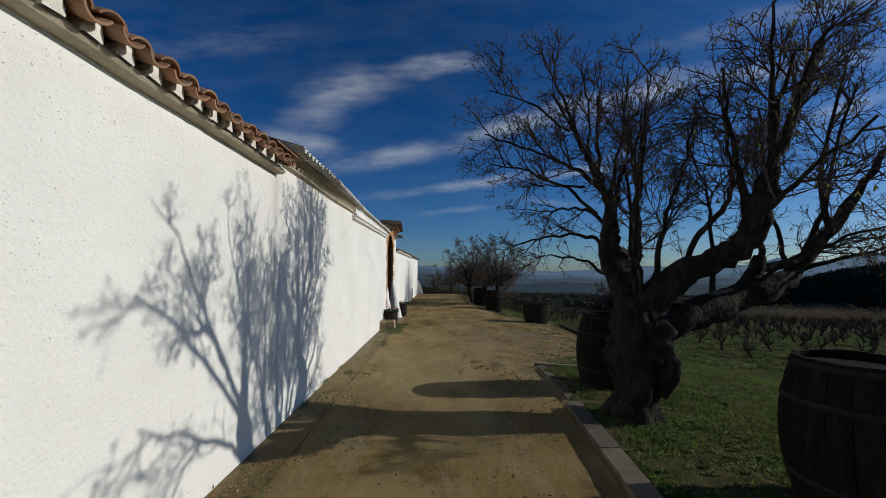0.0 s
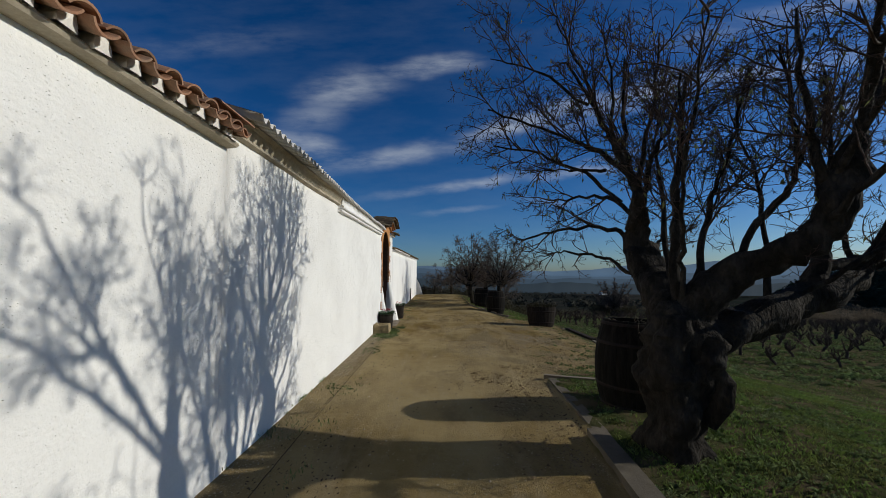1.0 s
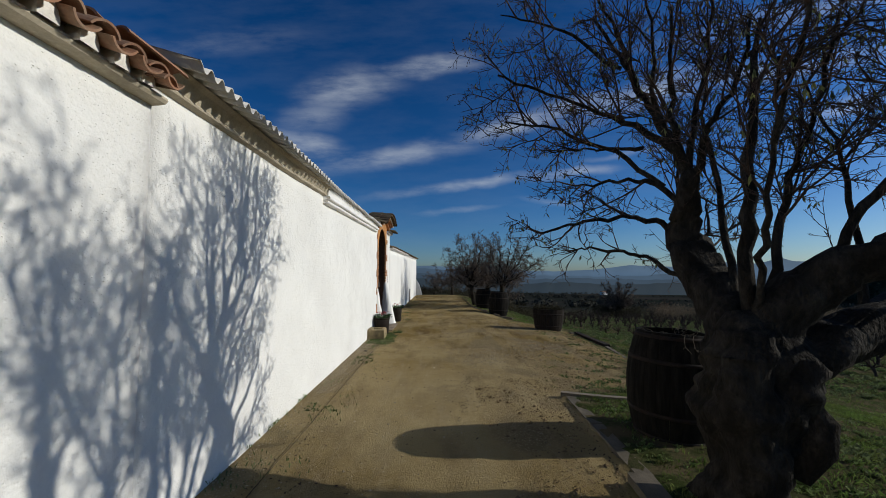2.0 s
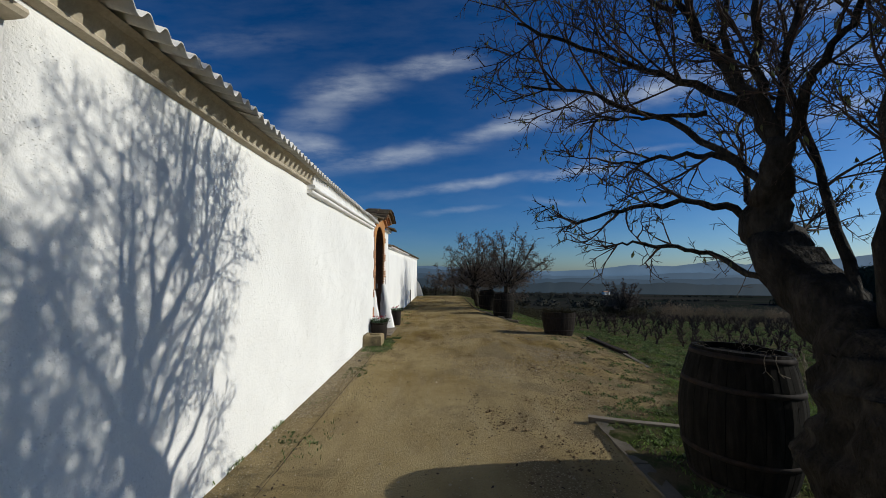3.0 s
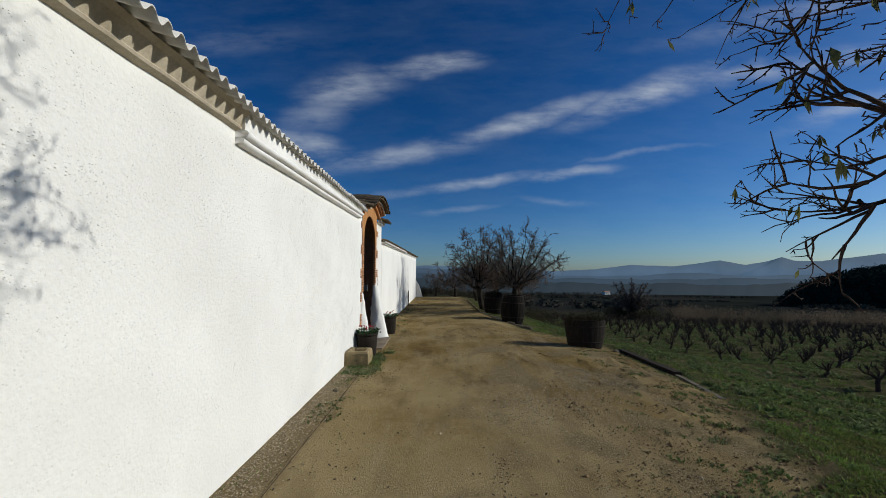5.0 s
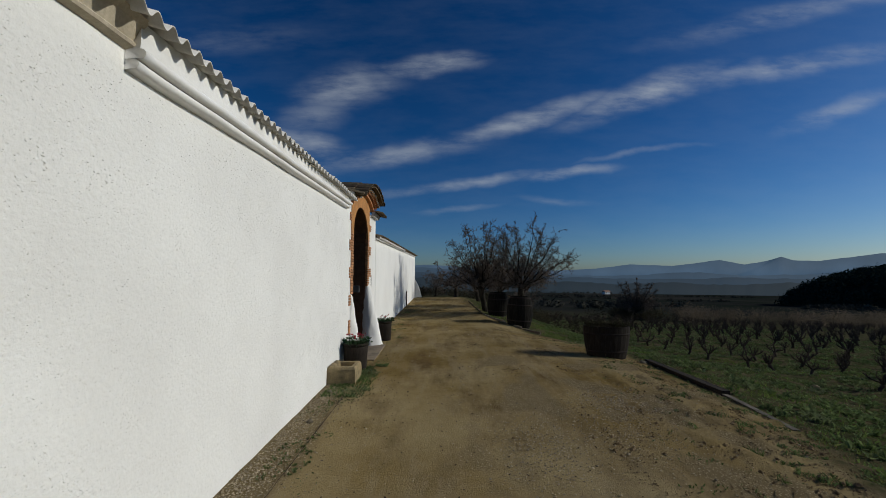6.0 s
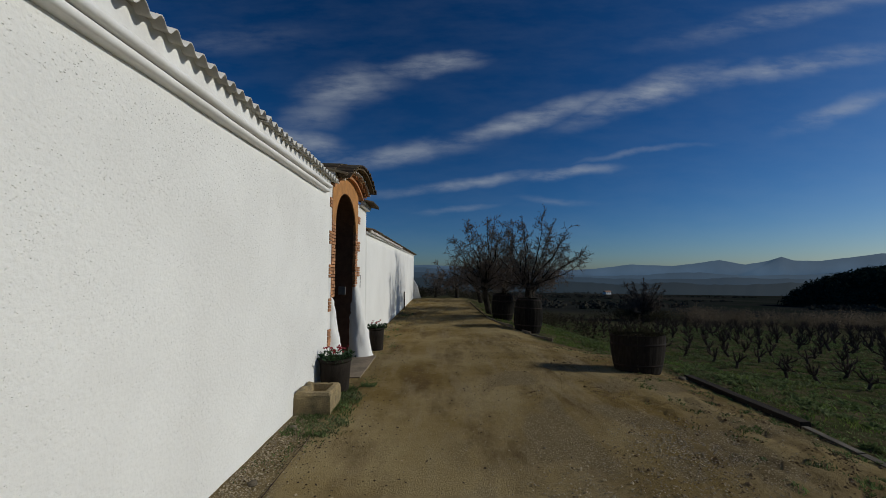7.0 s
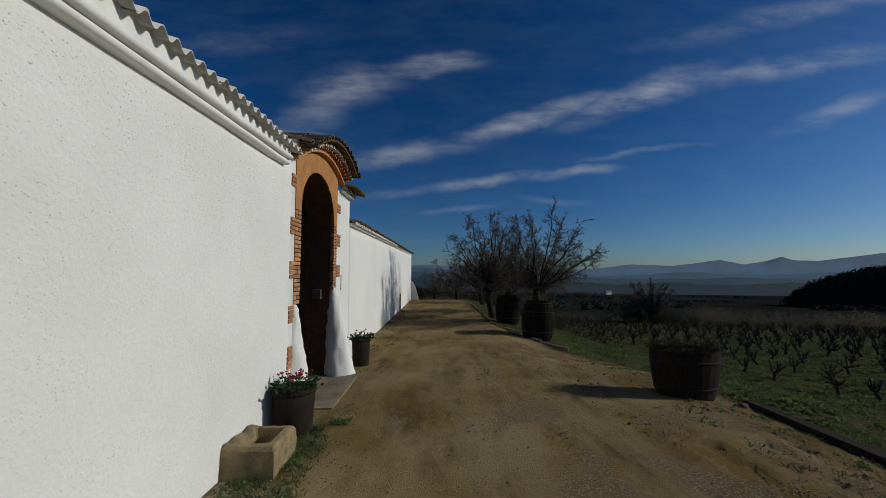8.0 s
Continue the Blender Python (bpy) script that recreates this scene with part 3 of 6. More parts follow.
    # boughs: a line of points, the radius at its foot, how full it is
    boughs = [
        ([(2.65, 5.80, 2.86), (2.54, 5.90, 3.30), (2.44, 6.05, 3.66), (2.37, 6.20, 4.05), (2.20, 6.30, 4.45), (1.95, 6.4, 5.0)], 0.060, 1.0),
        ([(2.64, 5.80, 2.80), (2.50, 5.75, 3.27), (2.45, 5.70, 3.55), (2.40, 5.65, 3.95), (2.42, 5.62, 4.6)], 0.050, 0.9),
        ([(2.65, 5.78, 2.84), (2.67, 5.60, 3.18), (2.67, 5.45, 3.40), (2.78, 5.30, 3.65), (2.85, 5.2, 4.2)], 0.045, 0.9),
        ([(2.70, 6.04, 2.36), (2.49, 6.20, 2.51), (2.14, 6.25, 2.57), (1.64, 6.25, 2.49), (1.22, 6.20, 2.36)], 0.038, 0.55),
        ([(2.70, 5.70, 1.74), (2.58, 6.10, 1.93), (2.52, 6.40, 2.12), (2.34, 6.60, 2.18), (1.96, 6.72, 2.21), (1.80, 6.82, 2.25)], 0.032, 0.5),
        ([(2.66, 5.92, 2.62), (2.49, 6.10, 2.90), (2.34, 6.30, 3.01), (2.05, 6.50, 3.0), (1.75, 6.55, 2.98)], 0.036, 0.7),
        ([(2.42, 6.25, 3.35), (2.2, 6.45, 3.42), (1.9, 6.62, 3.45), (1.5, 6.75, 3.45)], 0.022, 0.7),
        ([(2.55, 5.88, 3.20), (2.37, 6.30, 3.62), (1.92, 6.50, 3.93), (1.27, 6.50, 4.15), (0.80, 6.44, 4.30)], 0.040, 1.0),
        ([(2.52, 6.06, 2.86), (2.22, 6.50, 3.38), (1.61, 6.70, 3.72), (0.95, 6.86, 3.90)], 0.034, 1.0),
        ([(2.50, 5.95, 3.42), (2.36, 5.92, 3.9), (2.43, 5.95, 4.47), (2.33, 6.00, 5.2)], 0.034, 0.8),
        ([(2.62, 5.79, 2.92), (2.72, 5.80, 3.52), (2.87, 5.75, 4.21), (2.92, 5.70, 5.0)], 0.036, 0.9),
        ([(2.2, 6.30, 4.3), (1.7, 6.35, 4.75), (1.2, 6.45, 5.0), (0.85, 6.5, 5.1)], 0.022, 1.0),
        ([(2.37, 6.20, 4.05), (2.1, 6.22, 4.8), (1.85, 6.3, 5.4), (1.7, 6.3, 5.8)], 0.024, 0.75),
        ([(2.70, 5.20, 1.45), (2.66, 5.15, 2.1), (2.68, 5.10, 2.7), (2.75, 5.10, 3.4), (2.85, 5.10, 4.1)], 0.070, 0.85),
        ([(2.80, 5.20, 1.45), (3.05, 5.30, 2.13), (3.17, 5.30, 2.55), (3.25, 5.25, 2.96), (3.45, 5.20, 3.54), (3.55, 5.10, 4.2)], 0.045, 1.0),
        ([(2.70, 5.30, 1.45), (2.85, 5.6, 2.2), (3.0, 5.9, 2.9), (3.1, 6.2, 3.7), (3.3, 6.4, 4.4)], 0.040, 1.0),
        ([(3.10, 4.97, 1.90), (3.30, 4.88, 2.35), (3.60, 4.80, 2.70), (3.78, 4.80, 3.05), (3.72, 4.80, 3.68), (3.64, 4.80, 4.3)], 0.045, 1.0),
        ([(3.68, 4.42, 2.5), (3.55, 4.40, 2.95), (3.46, 4.35, 3.25), (3.32, 4.28, 3.75), (3.25, 4.20, 4.25)], 0.050, 0.9),
        ([(3.85, 4.32, 3.10), (4.14, 4.35, 3.66), (4.45, 4.40, 4.25), (4.70, 4.40, 4.9)], 0.055, 1.0),
        ([(3.80, 4.33, 2.95), (3.65, 4.05, 3.3), (3.4, 3.7, 3.65), (3.2, 3.3, 3.9)], 0.045, 0.8),
        ([(3.60, 4.48, 2.30), (3.55, 4.0, 2.65), (3.5, 3.4, 2.95), (3.45, 2.9, 3.15)], 0.038, 0.8),
        ([(2.72, 5.15, 1.45), (2.62, 4.95, 1.95), (2.5, 4.72, 2.35), (2.36, 4.5, 2.8), (2.25, 4.3, 3.3)], 0.034, 0.6),
        ([(3.80, 4.33, 2.95), (3.45, 3.85, 3.5), (3.15, 3.45, 3.95), (2.95, 3.2, 4.3)], 0.036, 0.65),
        ([(3.70, 4.40, 2.70), (3.5, 3.75, 3.35), (3.2, 3.1, 3.8), (3.05, 2.8, 3.9)], 0.034, 0.6),
        ([(2.36, 4.50, 2.80), (2.3, 4.15, 3.45), (2.25, 3.9, 4.0)], 0.022, 0.6),
        ([(2.74, 6.08, 2.20), (2.9, 6.4, 2.6), (3.1, 6.7, 3.0), (3.2, 6.9, 3.5)], 0.040, 0.9),
        ([(2.78, 5.90, 1.95), (3.1, 6.3, 2.2), (3.4, 6.6, 2.5), (3.6, 6.9, 2.9)], 0.036, 0.9),
        ([(4.50, 5.40, 2.00), (4.85, 5.46, 2.02), (5.16, 5.50, 2.09), (5.43, 5.50, 2.30), (5.75, 5.40, 2.8)], 0.075, 0.8),
        ([(4.10, 5.32, 1.60), (4.6, 5.0, 2.1), (5.2, 4.8, 2.4), (5.7, 4.7, 2.55)], 0.036, 0.8),
        ([(5.30, 5.63, 1.95), (5.9, 5.3, 2.2), (6.5, 5.0, 2.4)], 0.034, 0.8),
        ([(4.56, 5.40, 2.10), (4.5, 5.3, 2.7), (4.55, 5.2, 3.4), (4.4, 5.1, 4.2)], 0.045, 1.0),
        ([(3.75, 5.25, 1.50), (3.9, 5.4, 2.2), (4.0, 5.6, 3.0), (3.9, 5.8, 3.9)], 0.038, 1.0),
        ([(5.15, 5.60, 1.86), (5.2, 5.8, 2.6), (5.1, 6.0, 3.4), (5.2, 6.1, 4.3)], 0.040, 1.0),
        ([(5.80, 5.60, 2.55), (5.71, 5.60, 3.40), (6.00, 5.60, 4.30), (6.15, 5.50, 5.2)], 0.045, 0.9),
        ([(5.45, 5.65, 2.10), (5.3, 5.2, 2.8), (5.2, 4.9, 3.5), (5.25, 4.6, 4.3)], 0.040, 0.9)]
    for rows, foot, full in boughs:
        n = len(rows) - 1
        p, r = crooked(rows, [foot * (1 - 0.72 * k / n) for k in range(n + 1)], 4, 0.014)
        bough, twig = Tubes(), Tubes()
        bough.add(p, r, 9, 0.22, rng.random() * 9)
        plan = [(5.2 * (0.5 + 0.5 * full), 0.45 * full, 1.35 * full, 0.0120, 20, 62, 0.05, 0.12, 0.12), (5.6, 0.25, 0.80 * full, 0.0072, 20, 62, 0.04, 0.14, 0.08),
                (10.0, 0.10, 0.36, 0.0045, 25, 70, 0.02, 0.16, 0.06), (12.5, 0.04, 0.13, 0.0036, 30, 80, 0.01, 0.18, 0.1), (20.0, 0.010, 0.026, 0.0042, 40, 90, 0.0, 0.0, 0.1)]
        shoots(twig, leaves, p[3:], foot * 0.7, 0, rng, plan)
        wood = bough.make("bough", BARK, tree)
        twig.make("twig_spray", TWIG, wood, "spray of bare twigs with spurs", True, "stuff")
    trunk.make("trunk", BARK, tree, "thick knotted dark trunk")
    leaves.make("dry_foliage", DRY_LEAF, tree, "few withered hanging leaves", False, "stuff")
    return tree


almond_tree()


# ---- casks ----
def cask(name, place, radius, height, label, category, turn=0.0, tilt=(0, 0), cut=1.0, group="", head=0.78, hoops=(0.04, 0.26, 0.74, 0.96), wood=OAK):
    """A staved cask; cut below 1 saws it off as an open tub."""
    top = height
    full = height / cut
    c = thing(name, place, label, category, group)
    c.matrix_world = pose(*place, tilt[0], tilt[1], turn)

    def rad(z):
        f = 2 * z / full - 1
        return radius * (1 - (1 - head) * f * f)
    staves, rows = 22, 9
    seg = 2 * math.pi / staves
    me = None
    for i in range(staves):
        rng = random.Random(i * 7 + 1)
        if me is None:
            verts, faces = [], []
            for k in range(rows + 1):
                z = top * k / rows
                r = rad(z)
                for rr, a in ((r, -0.48), (r * 1.012, 0.0), (r, 0.48), (r - 0.035, 0.48), (r - 0.035, -0.48)):
                    verts.append((rr * math.cos(a * seg), rr * math.sin(a * seg), z))
            for k in range(rows):
                for j in range(5):
                    q = (j + 1) % 5
                    faces.append((k * 5 + j, k * 5 + q, (k + 1) * 5 + q, (k + 1) * 5 + j))
            faces.append((4, 3, 2, 1, 0))
            faces.append(tuple(rows * 5 + j for j in range(5)))
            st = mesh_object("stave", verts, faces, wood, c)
            me = st.data
        else:
            st = new("stave", me)
            st.parent = c
        st.matrix_local = pose(0, 0, rng.uniform(-0.006, 0.006), 0, 0, math.degrees(seg) * i)
    for h in hoops:
        z = h * full
        if z > top:
            continue
        half = 0.022
        prof = [(rad(z - half) - 0.004, z - half), (rad(z - half) + 0.010, z - half), (rad(z + half) + 0.010, z + half), (rad(z + half) - 0.004, z + half)]
        v, f = lathe(prof, 40)
        mesh_object("hoop", v, f, HOOP, c, "", True)
    deep = top - (0.06 if cut == 1.0 else 0.05)
    v, f = lathe([(rad(deep) - 0.03, deep), (rad(deep) * 0.5, deep + (0.0 if cut == 1.0 else 0.03)), (0.01, deep + (0.0 if cut == 1.0 else 0.05))], 24)
    mesh_object("head" if cut == 1.0 else "soil", v, f, OAK if cut == 1.0 else SOIL, c)
    return c


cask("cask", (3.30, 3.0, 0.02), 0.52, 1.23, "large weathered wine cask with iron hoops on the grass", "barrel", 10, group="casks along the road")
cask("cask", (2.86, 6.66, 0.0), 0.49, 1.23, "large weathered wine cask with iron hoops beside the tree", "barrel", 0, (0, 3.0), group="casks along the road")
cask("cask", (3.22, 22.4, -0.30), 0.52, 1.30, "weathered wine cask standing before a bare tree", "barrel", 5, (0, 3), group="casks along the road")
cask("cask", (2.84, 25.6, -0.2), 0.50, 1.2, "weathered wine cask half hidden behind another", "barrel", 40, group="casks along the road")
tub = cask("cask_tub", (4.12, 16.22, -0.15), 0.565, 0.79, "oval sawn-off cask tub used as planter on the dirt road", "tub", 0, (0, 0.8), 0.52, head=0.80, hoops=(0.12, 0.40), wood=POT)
tub.matrix_world = tub.matrix_world @ Matrix.Diagonal((1, 0.58, 1, 1))


# ---- eaves ----
def tile_mesh(name, mat, r0, r1, length, segs=9, thick=0.014, hollow=False, half=64.0):
    """A curved clay tile along x, from its lower end at 0 up to -length; hollow turns it upside down."""
    verts, faces = [], []
    s = -1 if hollow else 1
    for k, x in enumerate((0.0, -length)):
        r = (r0, r1)[k]
        for q in (r, r - thick):
            for i in range(segs + 1):
                a = radians(90 - half + 2 * half * i / segs)
                verts.append((x, q * math.cos(a), s * (q * math.sin(a) - r * math.cos(radians(half)))))
    n = segs + 1
    for i in range(segs):
        faces += [(i, i + 1, 2 * n + i + 1, 2 * n + i), (n + i, 3 * n + i, 3 * n + i + 1, n + i + 1),
                  (i, n + i, n + i + 1, i + 1), (2 * n + i, 2 * n + i + 1, 3 * n + i + 1, 3 * n + i)]
    for e in (0, segs):
        faces.append((e, 2 * n + e, 3 * n + e, n + e))
    me = bpy.data.meshes.new(name)
    me.from_pydata(verts, [], faces)
    me.materials.append(mat)
    return me


CAP = tile_mesh("cap_tile", TERRACOTTA, 0.108, 0.092, 0.45)
PAN = tile_mesh("pan_tile", TERRACOTTA, 0.100, 0.086, 0.45, hollow=True)
OLD_CAP = tile_mesh("old_cap_tile", LICHEN_TILE, 0.105, 0.09, 0.42)


def mortar_plug_mesh():
    rng = random.Random(4)
    verts, faces = [(0.012, 0, 0.02)], []
    rim = []
    for i in range(11):
        a = math.pi * i / 10
        r = 0.062 * (1 + rng.uniform(-0.12, 0.08))
        rim.append((0.0, r * math.cos(a), 0.125 * math.sin(a) * (1 + rng.uniform(-0.1, 0.1)) - 0.03))
    verts += rim + [(-0.10, y, z) for _, y, z in rim]
    for i in range(10):
        faces += [(0, 1 + i, 2 + i), (1 + i, 12 + i, 13 + i, 2 + i)]
    faces.append((0, 11, 1))
    me = bpy.data.meshes.new("mortar_plug")
    me.from_pydata(verts, [], faces)
    me.materials.append(MORTAR)
    return me


PLUG = mortar_plug_mesh()


def tile_eave():
    rng = random.Random(5)
    eave = thing("tile_eave", (FACE, 0, 3.19), "weathered clay barrel tile eave on a tan cornice", "eave", kind="structure")
    rise = 17.0
    pitch, y, i = 0.223, TILE_END - 0.12, 0
    while y > -3.2:
        for row, (dx, dz) in enumerate(((0.0, 0.0), (-0.34, 0.105), (-0.68, 0.21))):
            for me, nm, off, dy, adv in ((PAN, "pan_tile", 0.0, 0.0, 0.0), (CAP, "cap_tile", 0.004, -pitch / 2, -0.015)):
                t = new(nm, me)
                t.parent = eave
                t.matrix_local = pose(0.25 + dx + adv + rng.uniform(-0.015, 0.015), y + dy + rng.uniform(-0.008, 0.008), 0.072 + dz + off + rng.uniform(-0.004, 0.004), rng.uniform(-4, 4), rise + rng.uniform(-1, 1), rng.uniform(-2.5, 2.5))
        p = new("mortar_plug", PLUG)
        p.parent = eave
        p.matrix_local = pose(0.15 + rng.uniform(-0.012, 0.012), y - pitch / 2 + rng.uniform(-0.01, 0.01), 0.022 + rng.uniform(-0.006, 0.006), rng.uniform(-6, 6), 0, 0)
        y -= pitch
        i += 1
    # cornice, a worn projecting band
    bm = bmesh.new()
    prof = [(-0.01, -0.052), (0.05, -0.048), (0.10, -0.04), (0.118, -0.02), (0.112, 0.0), (-0.01, 0.01)]
    rows = []
    n = 60
    for k in range(n + 1):
        yy = -14.0 + (TILE_END + 14.0) * k / n if k < 20 else -1.8 + (TILE_END + 1.8) * (k - 20) / (n - 20)
        if k < 20:
            yy = -14.0 + 12.2 * k / 20
        rows.append([bm.verts.new((x + 0.008 * noise.noise(Vector((yy * 3, x * 9, 1))), yy, z + 0.006 * noise.noise(Vector((yy * 2.2, z * 9, 4))))) for x, z in prof])
    for k in range(n):
        for j in range(len(prof)):
            q = (j + 1) % len(prof)
            bm.faces.new((rows[k][j], rows[k][q], rows[k + 1][q], rows[k + 1][j]))
    bm.faces.new(rows[-1])
    part("cornice", bm, RENDER_TAN, eave, "worn tan cornice band")
    # loose tiles laid across the open end
    for k, (dx, dz, yaw) in enumerate(((0.20, 0.13, 82), (-0.06, 0.21, 95), (0.25, 0.03, 8))):
        t = new("cap_tile", CAP)
        t.parent = eave
        t.matrix_local = pose(dx, TILE_END - 0.04 - 0.06 * k, dz, 0, 8, yaw)
    # the roof behind the eave
    bm = box_bm(-4.0, -0.62, -14, TILE_END, -0.02, 0.0)
    ob = part("roof_deck", bm, TERRACOTTA, eave)
    ob.matrix_local = pose(0.25, 0, 0.0, 0, rise, 0)


tile_eave()


def corrugated_roof():
    roof = thing("corrugated_roof", (FACE, TILE_END, 3.4), "grey corrugated fibre-cement roof sheeting along the wall", "roof", kind="structure")
    pitch, amp, thick = 0.146, 0.034, 0.008
    sheets = 11
    y0, y1 = TILE_END + 0.02, SHEET_END
    waves = round((y1 - y0) / pitch)
    per = waves / sheets
    rng = random.Random(9)
    for s in range(sheets):
        a, b = s * per, (s + 1) * per + 0.7
        m = int((b - a) * 10)
        verts, faces = [], []
        lift = 0.009 * (s % 2) + rng.uniform(-0.002, 0.002)
        out = rng.uniform(-0.012, 0.012)
        runs = (0.0, 0.43, 0.93, 2.93)
        for i in range(m + 1):
            wv = a + (b - a) * i / m
            y = min(y0 + wv * pitch, y1 + 0.05)
            w = amp * math.cos(2 * math.pi * wv)
            for run in runs:
                x = sheet_reach(y) + out - run
                z = sheet_z(y) - 3.4 + run * 0.29 + w + lift
                verts += [(x, y - TILE_END, z), (x, y - TILE_END, z - thick)]
        c = 2 * len(runs)
        for i in range(m):
            for k in range(len(runs) - 1):
                p, q = i * c + 2 * k, (i + 1) * c + 2 * k
                faces += [(p, p + 2, q + 2, q), (p + 1, q + 1, q + 3, p + 3)]
            p, q = i * c, (i + 1) * c
            faces.append((p, q, q + 1, p + 1))
        mesh_object("roof_sheet", verts, faces, SHEET, roof, "", True)
    # sloped mortar fillet under the first stretch
    bm = bmesh.new()
    rows = []
    for k in range(31):
        y = TILE_END + 0.02 + (8.88 - TILE_END) * k / 30
        z = sheet_z(y) - 3.4
        j = 0.006 * noise.noise(Vector((y * 4, 0, 0)))
        rows.append([bm.verts.new((x, y - TILE_END, z + dz + j)) for x, dz in ((-0.02, -0.185), (0.015, -0.175), (0.06, -0.162), (0.068, -0.145), (0.05, -0.125), (0.10, -0.03), (0.14, 0.005), (-0.02, 0.06))])
    for k in range(30):
        for j in range(8):
            q = (j + 1) % 8
            bm.faces.new((rows[k][j], rows[k][q], rows[k + 1][q], rows[k + 1][j]))
    bm.faces.new(rows[0]), bm.faces.new(rows[-1])
    part("fillet", bm, RENDER_TAN, roof, "grey-tan cement fillet")
    # stepped moulding under the second stretch
    def roll(cx, cz, r, a0, a1, n=9):
        return [(cx + r * math.cos(radians(a0 + (a1 - a0) * k / n)), cz + r * math.sin(radians(a0 + (a1 - a0) * k / n))) for k in range(n + 1)]
    for nm, prof in (("lower_moulding", [(0.0, 0.0), (0.045, 0.012)] + roll(0.058, 0.040, 0.030, -110, 90) + [(0.0, 0.072)]),
                     ("upper_moulding", [(0.0, 0.070), (0.075, 0.074)] + roll(0.098, 0.106, 0.032, -110, 85, 7) + [(0.0, 0.140)]),
                     ("frieze", [(0.0, 0.138), (0.092, 0.138), (0.094, 0.18), (0.094, 0.23), (0.094, 0.31), (0.0, 0.34)])):
        bm = bmesh.new()
        rows = []
        y0m, y1m = 8.88, 14.64
        for k in range(49):
            y = y0m + (y1m - y0m) * k / 48
            z = 3.195 + 0.095 * (y - 9.2) / 5.4 - 3.4
            rows.append([bm.verts.new((x + 0.006 * noise.noise(Vector((y * 2.5, x * 7, 2))) if x else -0.02, y - TILE_END, z + dz + 0.007 * noise.noise(Vector((y * 1.7, dz * 5, 7))))) for x, dz in prof])
        for k in range(48):
            for j in range(len(prof)):
                q = (j + 1) % len(prof)
                bm.faces.new((rows[k][j], rows[k][q], rows[k + 1][q], rows[k + 1][j]))
        bm.faces.new(rows[0]), bm.faces.new(rows[-1])
        part(nm, bm, PLASTER_SMOOTH, roof, "white plaster moulding", nm != "frieze")


corrugated_roof()

# ---- gateway ----
YC = 16.4
OC = (OPEN0 + OPEN1) / 2
HALF = (OPEN1 - OPEN0) / 2


def arch(y):
    f = max(-1.0, min(1.0, (y - OC) / HALF))
    return SPRING + (CROWN - SPRING) * math.sqrt(max(0.0, 1 - f * f))


def hood(y):
    return 3.54 + 0.48 * (1 - ((y - YC) / 1.52) ** 2)


def slice_wall(bm, y0, y1, low, high, x0, x1, n):
    """A slab between the planes x0 and x1 whose lower and upper edges follow two curves."""
    rows = []
    for i in range(n + 1):
        y = y0 + (y1 - y0) * i / n
        rows.append([bm.verts.new(p) for p in ((x1, y, low(y)), (x1, y, high(y)), (x0, y, high(y)), (x0, y, low(y)))])
    for i in range(n):
        for j in range(4):
            k = (j + 1) % 4
            bm.faces.new((rows[i][j], rows[i + 1][j], rows[i + 1][k], rows[i][k]))
    bm.faces.new(rows[0]), bm.faces.new(rows[-1][::-1])


